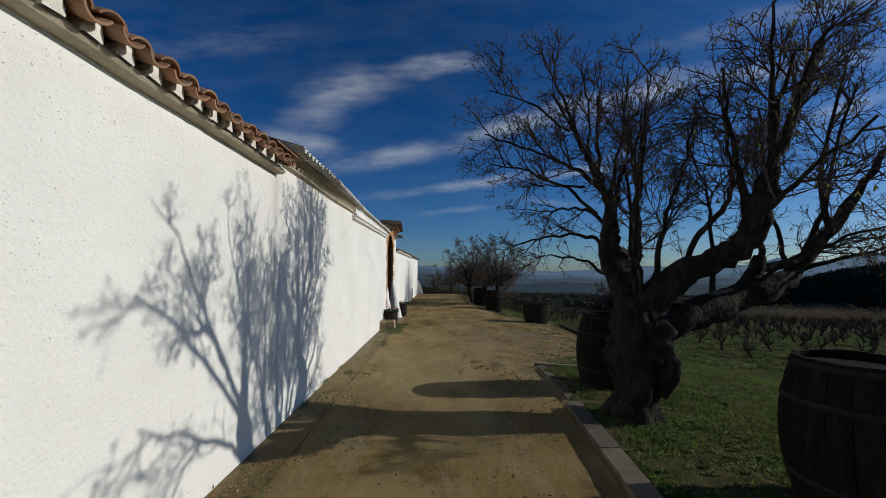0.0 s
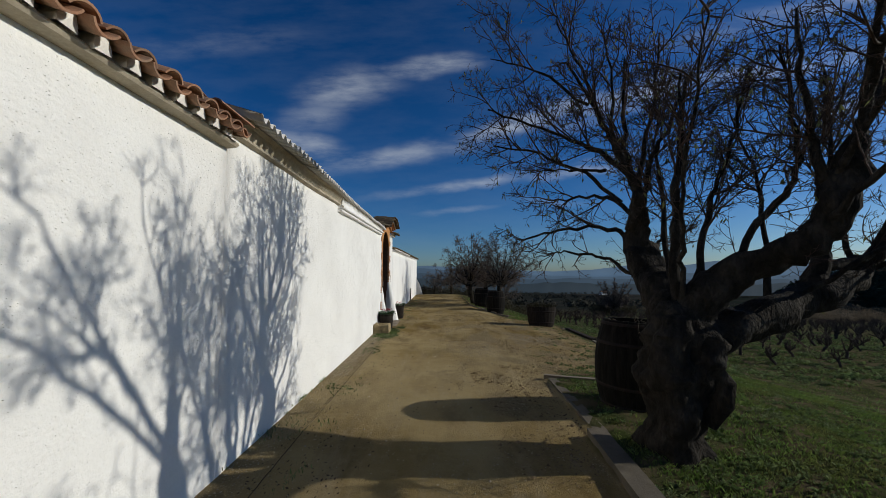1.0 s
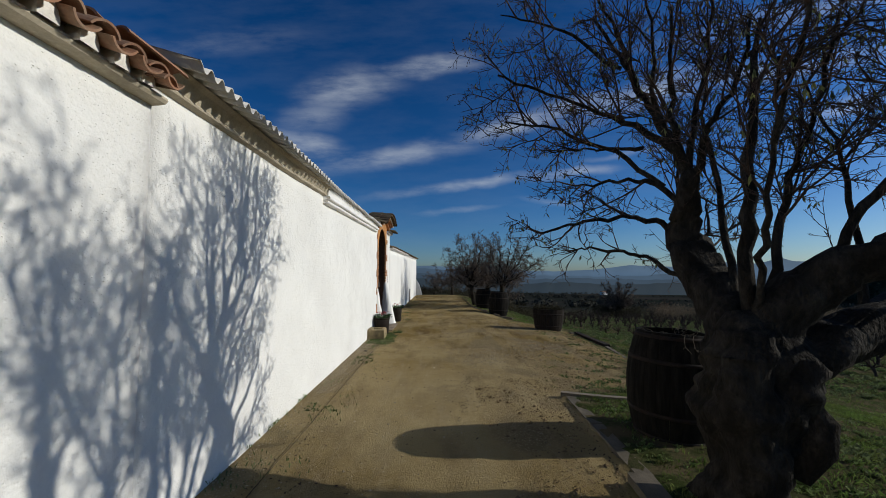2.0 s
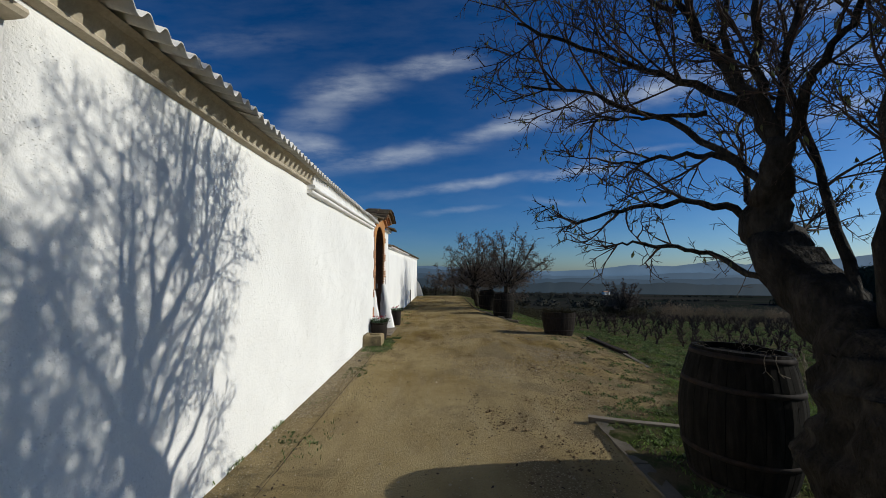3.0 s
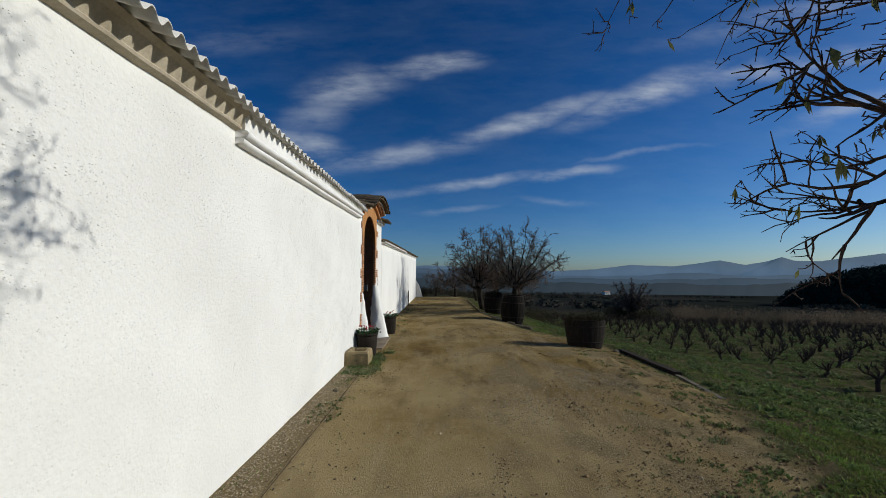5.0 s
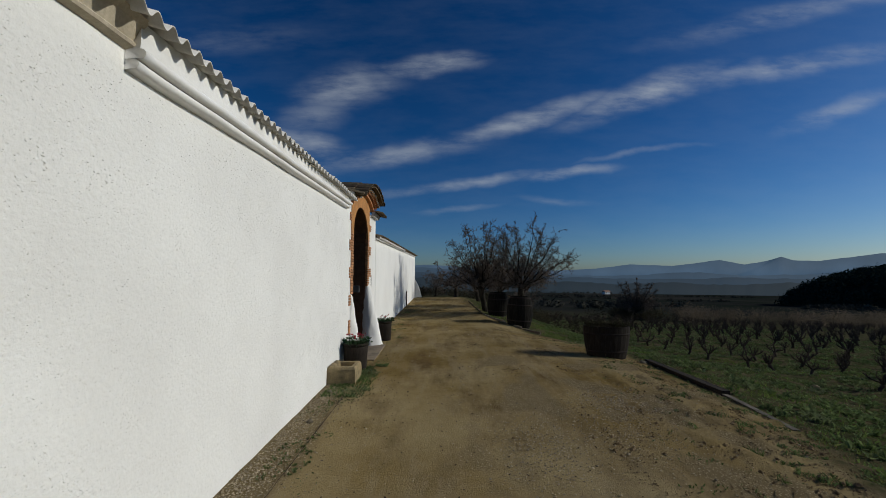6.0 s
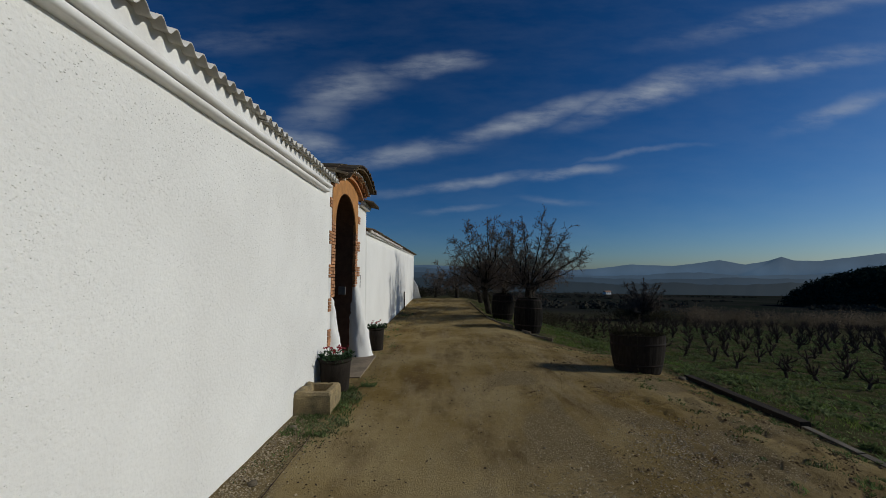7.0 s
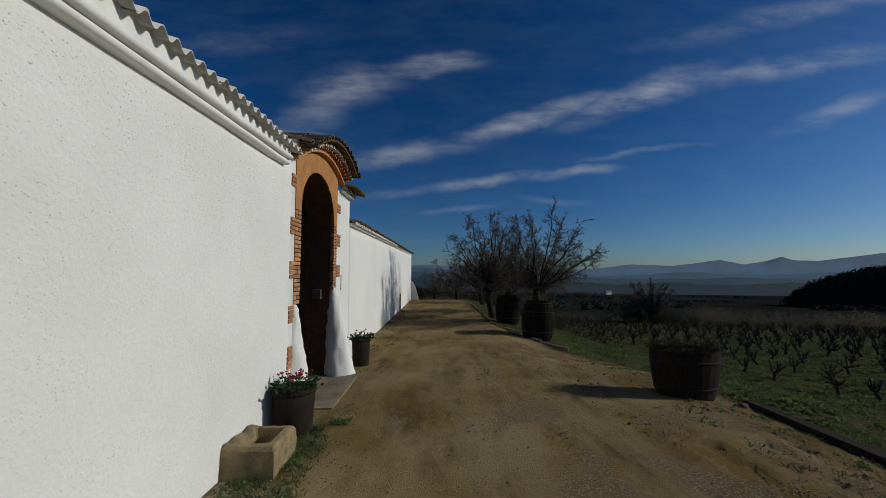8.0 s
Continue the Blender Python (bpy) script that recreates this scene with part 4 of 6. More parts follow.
def gateway():
    rng = random.Random(21)
    bm = bmesh.new()
    slice_wall(bm, GATE0, OPEN0 - JAMB, lambda y: -0.5, lambda y: 3.56, FACE - 0.5, FACE, 2)
    slice_wall(bm, OPEN1 + JAMB, GATE1, lambda y: -0.5, lambda y: 3.56, FACE - 0.5, FACE, 4)
    for a, b in ((OPEN0 - JAMB, OPEN0), (OPEN1, OPEN1 + JAMB)):
        slice_wall(bm, a, b, lambda y: SPRING + 0.03, lambda y: max(3.56, hood(y) - 0.05), FACE - 0.5, FACE, 2)
    slice_wall(bm, OPEN0, OPEN1, lambda y: arch(y) + 0.07, lambda y: max(3.56, hood(y) - 0.05), FACE - 0.5, FACE, 60)
    g = part("wall_gate", bm, PLASTER, None, "white plastered gate wall with an arched opening")
    tagged(g, "", "wall", "", "structure")
    gate = thing("gateway", (FACE, YC, 0), "arched brick gateway with ochre surround and tiled hood", "gateway", kind="structure")
    base = Matrix.Translation((-FACE, -YC, 0))

    def put(ob):
        ob.data.transform(base)
        return ob
    bm = bmesh.new()
    slice_wall(bm, OPEN0 - JAMB, OPEN1 + JAMB, lambda y: arch(y) if OPEN0 < y < OPEN1 else SPRING, lambda y: hood(y) - 0.02, FACE - 0.04, FACE + 0.014, 60)
    put(part("ochre_band", bm, OCHRE, gate, "ochre plaster band round the arch"))
    bm = bmesh.new()
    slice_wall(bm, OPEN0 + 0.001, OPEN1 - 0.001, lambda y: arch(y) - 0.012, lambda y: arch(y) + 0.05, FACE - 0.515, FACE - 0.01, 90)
    put(part("arch_soffit", bm, REVEAL, gate, "brick arch soffit with its shade in the colour"))
    # brick jambs with toothed blocks
    sizes = {}

    def brick(y0, y1, z, x1, h=0.05):
        key = (round(y1 - y0, 3), round(h, 3))
        if key not in sizes:
            b = box_bm(-0.07, 0.0, -key[0] / 2, key[0] / 2, 0, key[1], 0.006)
            ob = part("brick", b, BRICK, gate)
            sizes[key] = ob.data
        else:
            ob = new("brick", sizes[key])
            ob.parent = gate
        ob.matrix_local = pose(x1 - FACE + rng.uniform(-0.004, 0.004), (y0 + y1) / 2 - YC, z, rng.uniform(-0.6, 0.6), 0, rng.uniform(-0.6, 0.6))
    blocks = ((0.65, 0.94), (1.21, 1.48), (1.84, 2.07), (2.45, 2.67), (3.08, 3.30))
    for side in (0, 1):
        z, k = 0.02, 0
        while z < SPRING + 0.5:
            out0, inn = (OPEN0 - JAMB, OPEN0) if side == 0 else (OPEN1 + JAMB, OPEN1)
            lo, hi = min(out0, inn), max(out0, inn)
            if (1.42 if side == 0 else 1.56) < z < SPRING + 0.02:
                # a stretcher, then two headers
                if k % 2:
                    brick(lo, (lo + hi) / 2 - 0.004, z, FACE + 0.016)
                    brick((lo + hi) / 2 + 0.004, hi, z, FACE + 0.016)
                else:
                    brick(lo, hi, z, FACE + 0.016)
            if any(a <= z + 0.025 < b for a, b in blocks):
                if side == 0:
                    brick(OPEN0 - 0.38, OPEN0 - JAMB - 0.008, z, FACE + 0.022)
                else:
                    brick(OPEN1 + JAMB + 0.008, OPEN1 + 0.46, z, FACE + 0.022)
            z += 0.0605
            k += 1
    # hood: two brick corbel courses, dentils, a tile deck and a row of tiles
    for nm, lo, hi, outx, mat in (("corbel_course", -0.10, -0.045, 0.10, BRICK), ("corbel_course", 0.015, 0.06, 0.22, BRICK), ("hood_deck", 0.062, 0.10, 0.36, LICHEN_TILE)):
        bm = bmesh.new()
        slice_wall(bm, YC - 1.5, YC + 1.08, lambda y: hood(y) + lo, lambda y: hood(y) + hi, FACE - 0.55, FACE + outx, 40)
        put(part(nm, bm, mat, gate))
    dent = None
    for i in range(24):
        y = YC - 1.42 + 2.46 * i / 23
        slope = math.degrees(math.atan2(hood(y + 0.02) - hood(y - 0.02), 0.04))
        for reach, z, m2 in ((0.17, -0.043, BRICK), (0.25, 0.004, MORTAR)):
            if dent is None:
                dent = {}
            if z not in dent:
                b = box_bm(-0.3, reach, -0.022, 0.022, 0.0, 0.042, 0.004)
                ob = part("dentil", b, m2, gate)
                dent[z] = ob.data
            else:
                ob = new("dentil", dent[z])
                ob.parent = gate
            ob.matrix_local = pose(rng.uniform(-0.01, 0.01), y - YC + (0.05 if z > 0 else 0), hood(y) + z, slope, 0, 0)
    for i in range(14):
        y = YC - 1.48 + 2.54 * i / 13
        slope = math.degrees(math.atan2(hood(y + 0.02) - hood(y - 0.02), 0.04))
        for row in range(2):
            t = new("hood_tile", OLD_CAP)
            t.parent = gate
            t.matrix_local = pose(0.40 - 0.36 * row + rng.uniform(-0.015, 0.015), y - YC, hood(y) + 0.10 + 0.03 * row, slope + rng.uniform(-4, 4), 3, rng.uniform(-2, 2))
    # short stepped eaves on both sides of the hood
    for y0, y1 in ((14.74, YC - 1.47), (YC + 1.06, GATE1 + 0.05)):
        b = box_bm(-0.5, 0.10, y0 - YC, y1 - YC, 3.562, 3.60, 0.008)
        part("eave_course", b, PLASTER_SMOOTH, gate)
        n = max(2, round((y1 - y0) / 0.2))
        for k in range(n):
            y = y0 + (y1 - y0) * (k + 0.5) / n
            p = new("mortar_plug", PLUG)
            p.parent = gate
            p.matrix_local = pose(0.13, y - YC, 3.63)
            t = new("hood_tile", OLD_CAP)
            t.parent = gate
            t.matrix_local = pose(0.33, y - YC, 3.63, rng.uniform(-5, 5), 14, rng.uniform(-3, 3))
    # battered plaster guards at the feet of the jambs
    for yb, xb, xt, r0, r1, tall in ((OPEN0 - 0.08, -0.04, -0.08, 0.31, 0.085, 1.56), (OPEN1 + 0.10, 0.13, -0.03, 0.30, 0.075, 1.72)):
        verts, faces = [], []
        rows, segs = 26, 22
        for k in range(rows + 1):
            f = k / rows
            r = (r0 + (r1 - r0) * f) * math.sqrt(max(0.02, 1 - max(0.0, (f - 0.9) / 0.1) ** 2))
            cx = xb + (xt - xb) * f
            for i in range(segs + 1):
                a = math.pi * (i / segs) * 1.6 - math.pi * 0.8
                n = Vector((a * 2, f * 5, yb))
                rr = r * (1 + 0.10 * noise.noise(n)) + 0.022 * noise.noise(n * 3.3) + 0.012 * noise.noise(n * 8)
                verts.append((cx + rr * math.cos(a), yb - YC + rr * math.sin(a) * 0.82, -0.05 + tall * f))
        w = segs + 1
        for k in range(rows):
            for i in range(segs):
                faces.append((k * w + i, k * w + i + 1, (k + 1) * w + i + 1, (k + 1) * w + i))
        faces.append(tuple(rows * w + i for i in range(w)))
        mesh_object("jamb_guard", verts, faces, PLASTER, gate, "flaring white plaster jamb guard", True)
    # reveals and the dim passage behind, their shade put into the colours
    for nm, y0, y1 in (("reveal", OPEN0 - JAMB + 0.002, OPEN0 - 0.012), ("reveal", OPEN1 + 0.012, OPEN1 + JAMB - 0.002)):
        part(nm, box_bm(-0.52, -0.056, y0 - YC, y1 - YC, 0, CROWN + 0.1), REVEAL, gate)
    part("lock_box", box_bm(-0.36, -0.20, OPEN1 - 0.06 - YC, OPEN1 + 0.02 - YC, 1.42, 1.60, 0.008), GREY_METAL, gate, "grey metal box on the reveal")
    # passage: floor, walls and vault
    part("passage_floor", box_bm(-6.0, -0.36, -1.2, 1.2, -0.2, 0.012), SOIL, gate)
    for y0, y1 in ((-1.4, OPEN0 - YC - 0.03), (OPEN1 - YC + 0.03, 1.4)):
        # passage walls carry their shade as dark colour
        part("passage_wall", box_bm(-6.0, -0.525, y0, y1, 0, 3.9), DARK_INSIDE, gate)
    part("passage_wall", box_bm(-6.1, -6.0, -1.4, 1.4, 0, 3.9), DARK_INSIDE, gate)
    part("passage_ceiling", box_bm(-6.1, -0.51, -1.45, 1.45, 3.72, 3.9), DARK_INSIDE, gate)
    # threshold slab
    slab = rough_box(-0.35, 0.52, OPEN0 - 0.05 - YC, OPEN1 + 0.05 - YC, -0.1, 0.022, 5, 0.006, 2)
    part("threshold", slab, SLAB, gate, "worn pale stone threshold")
    part("slot", box_bm(-0.05, 0.006, 17.66 - YC, 17.70 - YC, 1.56, 1.87), HOOP, gate, "narrow dark iron slot")


gateway()


def low_wall_coping():
    rng = random.Random(31)
    cop = thing("wall_coping", (FACE, GATE1, 2.97), "old clay tile coping on the lower wall", "coping", kind="structure")
    n = 88
    bm = bmesh.new()
    slice_wall(bm, 0, WALL_END - GATE1, lambda y: 0.0 + 0.0143 * y, lambda y: 0.06 + 0.0143 * y, -0.38, 0.06, 12)
    part("coping_course", bm, PLASTER_SMOOTH, cop)
    bm = bmesh.new()
    slice_wall(bm, 0, WALL_END - GATE1, lambda y: 0.06 + 0.0143 * y, lambda y: 0.09 + 0.0143 * y, -0.5, 0.12, 12)
    part("tile_bed", bm, LICHEN_TILE, cop)
    for k in range(n):
        y = 0.1 + (WALL_END - GATE1 - 0.1) * k / n
        t = new("coping_tile", OLD_CAP)
        t.parent = cop
        t.matrix_local = pose(0.20 + rng.uniform(-0.02, 0.02), y, 0.085 + 0.0143 * y, rng.uniform(-5, 5), 12, rng.uniform(-3, 3))
        if k < 40:
            p = new("mortar_plug", PLUG)
            p.parent = cop
            p.matrix_local = pose(0.15, y, 0.06 + 0.0143 * y)
    # sloping buttress at the far corner
    bm = bmesh.new()
    rows = [[bm.verts.new((x, y, z)) for x, z in ((-0.3, -0.6), (0.62, -0.6), (0.56, 0.0), (0.30, 0.9), (0.05, 1.35), (-0.3, 1.35))] for y in (WALL_END - 0.15, WALL_END + 0.35)]
    for j in range(6):
        k = (j + 1) % 6
        bm.faces.new((rows[0][j], rows[0][k], rows[1][k], rows[1][j]))
    bm.faces.new(rows[0]), bm.faces.new(rows[1])
    b = part("buttress", bm, PLASTER, None, "white plastered buttress at the wall's far corner")
    b.matrix_world = pose(FACE, 0, 0)
    tagged(b, "", "buttress", "", "structure")
    p = Tubes()
    p.add([(0, 0, 0), (0, 0, 0.9)], [0.035, 0.035], 10)
    pipe = p.make("drain_pipe", HOOP, None, "short dark drain pipe on the white wall", True, "", "pipe")
    pipe.matrix_world = pose(FACE + 0.045, 29.5, -0.02)


low_wall_coping()
# closing walls behind the long facade
mesh_object("wall_back", [(-7, -14, -0.5), (-7, 38, -0.5), (-7, 38, 3.0), (-7, -14, 3.0), (-6.7, -14, -0.5), (-6.7, 38, -0.5), (-6.7, 38, 3.0), (-6.7, -14, 3.0)],
            [(0, 1, 2, 3), (7, 6, 5, 4), (3, 2, 6, 7), (0, 3, 7, 4), (1, 5, 6, 2)], PLASTER, None, "plain white rear wall", False, "structure", "wall")


# ---- kerbs, planks, sleepers ----
def kerb_piece(name, a, b, width, top, low, mat, label, category, seed, group="", cuts=3):
    """A straight worn piece from a to b on the plan."""
    a, b = Vector((*a, 0)), Vector((*b, 0))
    length = (b - a).length
    bm = rough_box(0, width, 0, length, low - top, 0, cuts, 0.016 if mat is SLEEPER else 0.007, seed)
    ob = part(name, bm, mat)
    ang = math.degrees(math.atan2(-(b - a).x, (b - a).y))
    ob.matrix_world = pose(a.x, a.y, top, 0, 0, ang)
    return tagged(ob, label, category, group)


ys_k = [-3.0, -1.5, 0.0, 1.4, 2.75, 4.15, 5.62]
for i in range(len(ys_k) - 1):
    y0, y1 = ys_k[i], ys_k[i + 1] - 0.012
    kerb_piece("kerb_stone", (1.35 + 0.085 * y0, y0), (1.35 + 0.085 * y1, y1), 0.215, 0.09 + 0.008 * (i % 2), -0.15, CONCRETE, "worn concrete kerb stone edging the grass verge", "kerb", i, "kerb stones")
for i, (y0, y1) in enumerate(((5.66, 6.9), (6.92, 8.08))):
    kerb_piece("kerb_stone", (1.94 + 0.045 * (y0 - 5.6), y0), (1.94 + 0.045 * (y1 - 5.6), y1), 0.15, 0.05, -0.15, CONCRETE, "low worn kerb stone sunk in the verge", "kerb", 20 + i, "kerb stones")
kerb_piece("plank", (2.02, 8.14), (3.20, 7.74), 0.10, 0.085, -0.03, PLANK, "bleached plank lying across the verge's end", "plank", 31)
kerb_piece("sleeper", (5.07, 13.62), (5.04, 16.15), 0.15, -0.18, -0.5, SLEEPER, "dark old railway sleeper edging the verge", "sleeper", 33)
for i, (a, b) in enumerate((((4.86, 11.98), (4.96, 12.75)), ((4.97, 12.78), (5.06, 13.58)))):
    kerb_piece("kerb_stone", a, b, 0.09, -0.225, -0.4, CONCRETE, "pale low kerb stone half sunk in dirt", "kerb", 40 + i, "kerb stones")
line = [(3.62, 20.6), (3.12, 21.5), (2.72, 22.7), (2.25, 23.9), (2.03, 25.2), (2.02, 27.0), (2.0, 29.0), (2.0, 31.5), (2.0, 34.0)]
for i in range(len(line) - 1):
    a, b = line[i], line[i + 1]
    z = land(*b) + 0.05
    kerb_piece("edging_board", a, b, 0.035, z - 0.02, z - 0.3, SLEEPER if i > 3 else PLANK, "worn wooden edging board along the road", "edging", 50 + i, "edging boards")


# ---- stone trough and flower tubs by the gate ----
def trough():
    t = thing("stone_trough", (-1.752, 13.68, 0.0), "rough-hewn yellow sandstone trough on weeds by the wall", "trough")
    bm = bmesh.new()
    L2, W2, H = 0.275, 0.24, 0.29
    grid = {}

    def height(u, v):
        hole = smooth_step(0.20, 0.17, abs(u - 0.03)) * smooth_step(0.155, 0.125, abs(v + 0.0))
        lump = 0.035 * smooth_step(-0.05, -0.22, v) * (0.5 + noise.noise(Vector((u * 6, v * 5, 2))))
        return H + lump - 0.17 * hole + 0.008 * noise.noise(Vector((u * 20, v * 20, 0)))
    m = 22
    for i in range(m + 1):
        for j in range(m + 1):
            u, v = -L2 + 2 * L2 * i / m, -W2 + 2 * W2 * j / m
            edge = max(abs(u) / L2, abs(v) / W2)
            z = height(u, v) - 0.035 * max(0, (edge - 0.9) / 0.1) ** 2
            grid[i, j] = bm.verts.new((v, u, z))
    for i in range(m):
        for j in range(m):
            bm.faces.new((grid[i, j], grid[i, j + 1], grid[i + 1, j + 1], grid[i + 1, j]))
    ring = [grid[i, 0] for i in range(m)] + [grid[m, j] for j in range(m)] + [grid[i, m] for i in range(m, 0, -1)] + [grid[0, j] for j in range(m, 0, -1)]
    prev = ring
    for k in range(1, 7):
        f = k / 6
        cur = []
        for v in ring:
            c = v.co
            out = 1.0 + 0.03 * math.sin(f * math.pi) + 0.03 * noise.noise(Vector((c.x * 5, c.y * 5, f * 3)))
            cur.append(bm.verts.new((c.x * out, c.y * out, c.z * (1 - f) - 0.04 * f)))
        for a in range(len(ring)):
            b = (a + 1) % len(ring)
            bm.faces.new((prev[a], cur[a], cur[b], prev[b]))
        prev = cur
    bmesh.ops.recalc_face_normals(bm, faces=bm.faces[:])
    part("basin", bm, STONE, t, smooth=False)
    return t


trough()


def flower_tub(place, radius, height, label, flowers, seed):
    rng = random.Random(seed)
    t = thing("flower_tub", place, label, "flower pot", "flower tubs by the gate")
    prof = [(radius * 0.86, 0.0), (radius * 0.89, height * 0.15), (radius * 0.95, height * 0.6), (radius, height), (radius - 0.025, height), (radius - 0.04, height - 0.07), (0.01, height - 0.06)]
    v, f = lathe(prof[:5], 26)
    mesh_object("tub_body", v, f, POT, t, "", True)
    v, f = lathe(prof[4:], 22)
    mesh_object("soil", v, f, SOIL, t)
    for h in (0.94,):
        r = radius * (0.86 + 0.14 * h) - 0.012
        v, f = lathe([(r + 0.0, height * h - 0.02), (r + 0.022, height * h - 0.02), (r + 0.026, height * h + 0.02), (r + 0.002, height * h + 0.02)], 26)
        mesh_object("rim", v, f, POT, t, "", True)
    leaf, red = Tubes(), Tubes()
    for _ in range(150):
        a, r = rng.uniform(0, 6.28), radius * math.sqrt(rng.random()) * 1.05
        p = Vector((r * math.cos(a), r * math.sin(a), height - 0.05))
        q = p + Vector((rng.gauss(0, 0.03), rng.gauss(0, 0.03), rng.uniform(0.03, 0.13)))
        leaf.add([p, q], [0.003, 0.002], 3)
        leaf.leaf(q, Vector((math.cos(a), math.sin(a), 0.4)), rng.uniform(0.04, 0.08), rng.uniform(0.015, 0.03))
    for _ in range(flowers):
        a, r = rng.uniform(0, 6.28), radius * math.sqrt(rng.random()) * 0.8
        p = Vector((r * math.cos(a), r * math.sin(a), height - 0.02))
        q = p + Vector((rng.gauss(0, 0.02), rng.gauss(0, 0.02), rng.uniform(0.10, 0.19)))
        leaf.add([p, q], [0.003, 0.002], 3)
        for _ in range(6):
            red.leaf(q, Vector((rng.gauss(0, 0.6), rng.gauss(0, 0.6), 1)), rng.uniform(0.025, 0.045), rng.uniform(0.008, 0.014))
    leaf.make("foliage", DARK_LEAF, t, "dark cyclamen leaves", False, "stuff")
    red.make("blossom", RED_PETAL, t, "small red flowers", False, "stuff")
    return t


flower_tub((-1.735, 14.50, 0.0), 0.25, 0.53, "dark round tub with red cyclamen beside the gate", 26, 3)
flower_tub((-1.61, 17.9, 0.0), 0.19, 0.55, "tall dark pot with small dull flowers", 9, 8)

# ---- plants in the big tub, stones round it ----
def tub_plants():
    rng = random.Random(77)
    t = Tubes()
    for _ in range(330):
        a, r = rng.uniform(0, 6.28), 0.54 * math.sqrt(rng.random())
        p = Vector((4.13 + r * math.cos(a), 16.22 + 0.58 * r * math.sin(a), 0.53))
        pts = wander(p, Vector((math.cos(a) * 0.4, math.sin(a) * 0.4, 1)), rng.uniform(0.08, 0.40) * (1.1 - 0.9 * r), 3, 0.2, 0.02, rng)
        t.add(pts, [0.004, 0.0035, 0.003, 0.002], 3)
        for q in pts[1:]:
            for _ in range(3):
                t.leaf(q, Vector((rng.gauss(0, 1), rng.gauss(0, 1), rng.gauss(0.3, 0.6))), rng.uniform(0.02, 0.05), rng.uniform(0.006, 0.012))
    t.make("tub_shrub", SCRUB, None, "low dull green shrub growing in the sawn-off cask", False, "", "shrub")


tub_plants()


def dry_creeper():
    """Withered tendrils hanging over a cask's rim."""
    rng = random.Random(83)
    t = Tubes()
    for _ in range(12):
        a = radians(rng.uniform(-110, 10))
        p, z = [], 1.24
        n = rng.randint(3, 8)
        for k in range(n):
            r = 0.40 + 0.10 * (1.24 - z) / 0.6 + 0.03 + rng.uniform(0, 0.025)
            p.append((2.86 + 0.06 * z + r * math.cos(a), 6.66 + r * math.sin(a), z))
            z -= rng.uniform(0.03, 0.09)
            a += rng.gauss(0, 0.07)
        t.add(p, [0.0026 - 0.0012 * k / n for k in range(n)], 4)
        for q in p[1:]:
            if rng.random() < 0.5:
                t.leaf(q, Vector((rng.gauss(0, 0.5), rng.gauss(0, 0.5), -1)), rng.uniform(0.02, 0.05), rng.uniform(0.004, 0.008))
    for _ in range(40):
        a, r = rng.uniform(0, 6.28), 0.34 * math.sqrt(rng.random())
        q = Vector((2.93 + r * math.cos(a), 6.66 + r * math.sin(a), 1.17))
        p = wander(q, Vector((rng.gauss(0, 1), rng.gauss(0, 1), 0.8)), rng.uniform(0.06, 0.16), 4, 0.4, -0.12, rng)
        t.add(p, [0.0025, 0.0022, 0.002, 0.0018, 0.0015], 3)
    t.make("dry_creeper", PLANK, None, "withered pale creeper hanging over a wine cask's rim", True, "", "creeper")


dry_creeper()


def pebble(bm_v, bm_f, p, r, rng):
    b = len(bm_v)
    for d in ((1, 0, 0), (-1, 0, 0), (0, 1, 0), (0, -1, 0), (0, 0, 1), (0, 0, -0.6)):
        bm_v.append((p[0] + d[0] * r * rng.uniform(0.7, 1.3), p[1] + d[1] * r * rng.uniform(0.7, 1.3), p[2] + d[2] * r * 0.7 * rng.uniform(0.7, 1.2)))
    for x, y in ((0, 2), (2, 1), (1, 3), (3, 0)):
        bm_f.append((b + x, b + y, b + 4))
        bm_f.append((b + y, b + x, b + 5))


def scatter_pebbles():
    rng = random.Random(13)
    v, f = [], []
    for _ in range(4800):
        y = rng.uniform(1.5, 14) if rng.random() < 0.3 else rng.uniform(8.3, 13.6)
        x = FACE + 0.03 + abs(rng.gauss(0, 0.22))
        pebble(v, f, (x, y, land(x, y) + 0.006), rng.uniform(0.004, 0.013), rng)
    for _ in range(9000):
        y = rng.uniform(2.5, 19)
        x = rng.uniform(-1.6, kerb_x(y))
        if noise.noise(Vector((x * 1.1, y * 1.1, 0))) + 0.25 * rng.gauss(0, 1) < 0.1:
            continue
        pebble(v, f, (x, y, land(x, y) + 0.008), rng.uniform(0.003, 0.010) * (1 + 1.3 * (rng.random() < 0.04)), rng)
    for cx, cy, sx, sy, n in ((2.85, 12.55, 0.42, 0.36, 1700), (1.1, 10.9, 0.30, 0.5, 900), (2.2, 11.4, 0.5, 0.5, 900)):
        for _ in range(n):
            x, y = rng.gauss(cx, sx), rng.gauss(cy, sy)
            pebble(v, f, (x, y, land(x, y) + 0.008), rng.uniform(0.005, 0.014), rng)
    mesh_object("pebbles", v, f, PEBBLE, None, "pale gravel scattered on the dirt road", False, "stuff", "gravel")


scatter_pebbles()


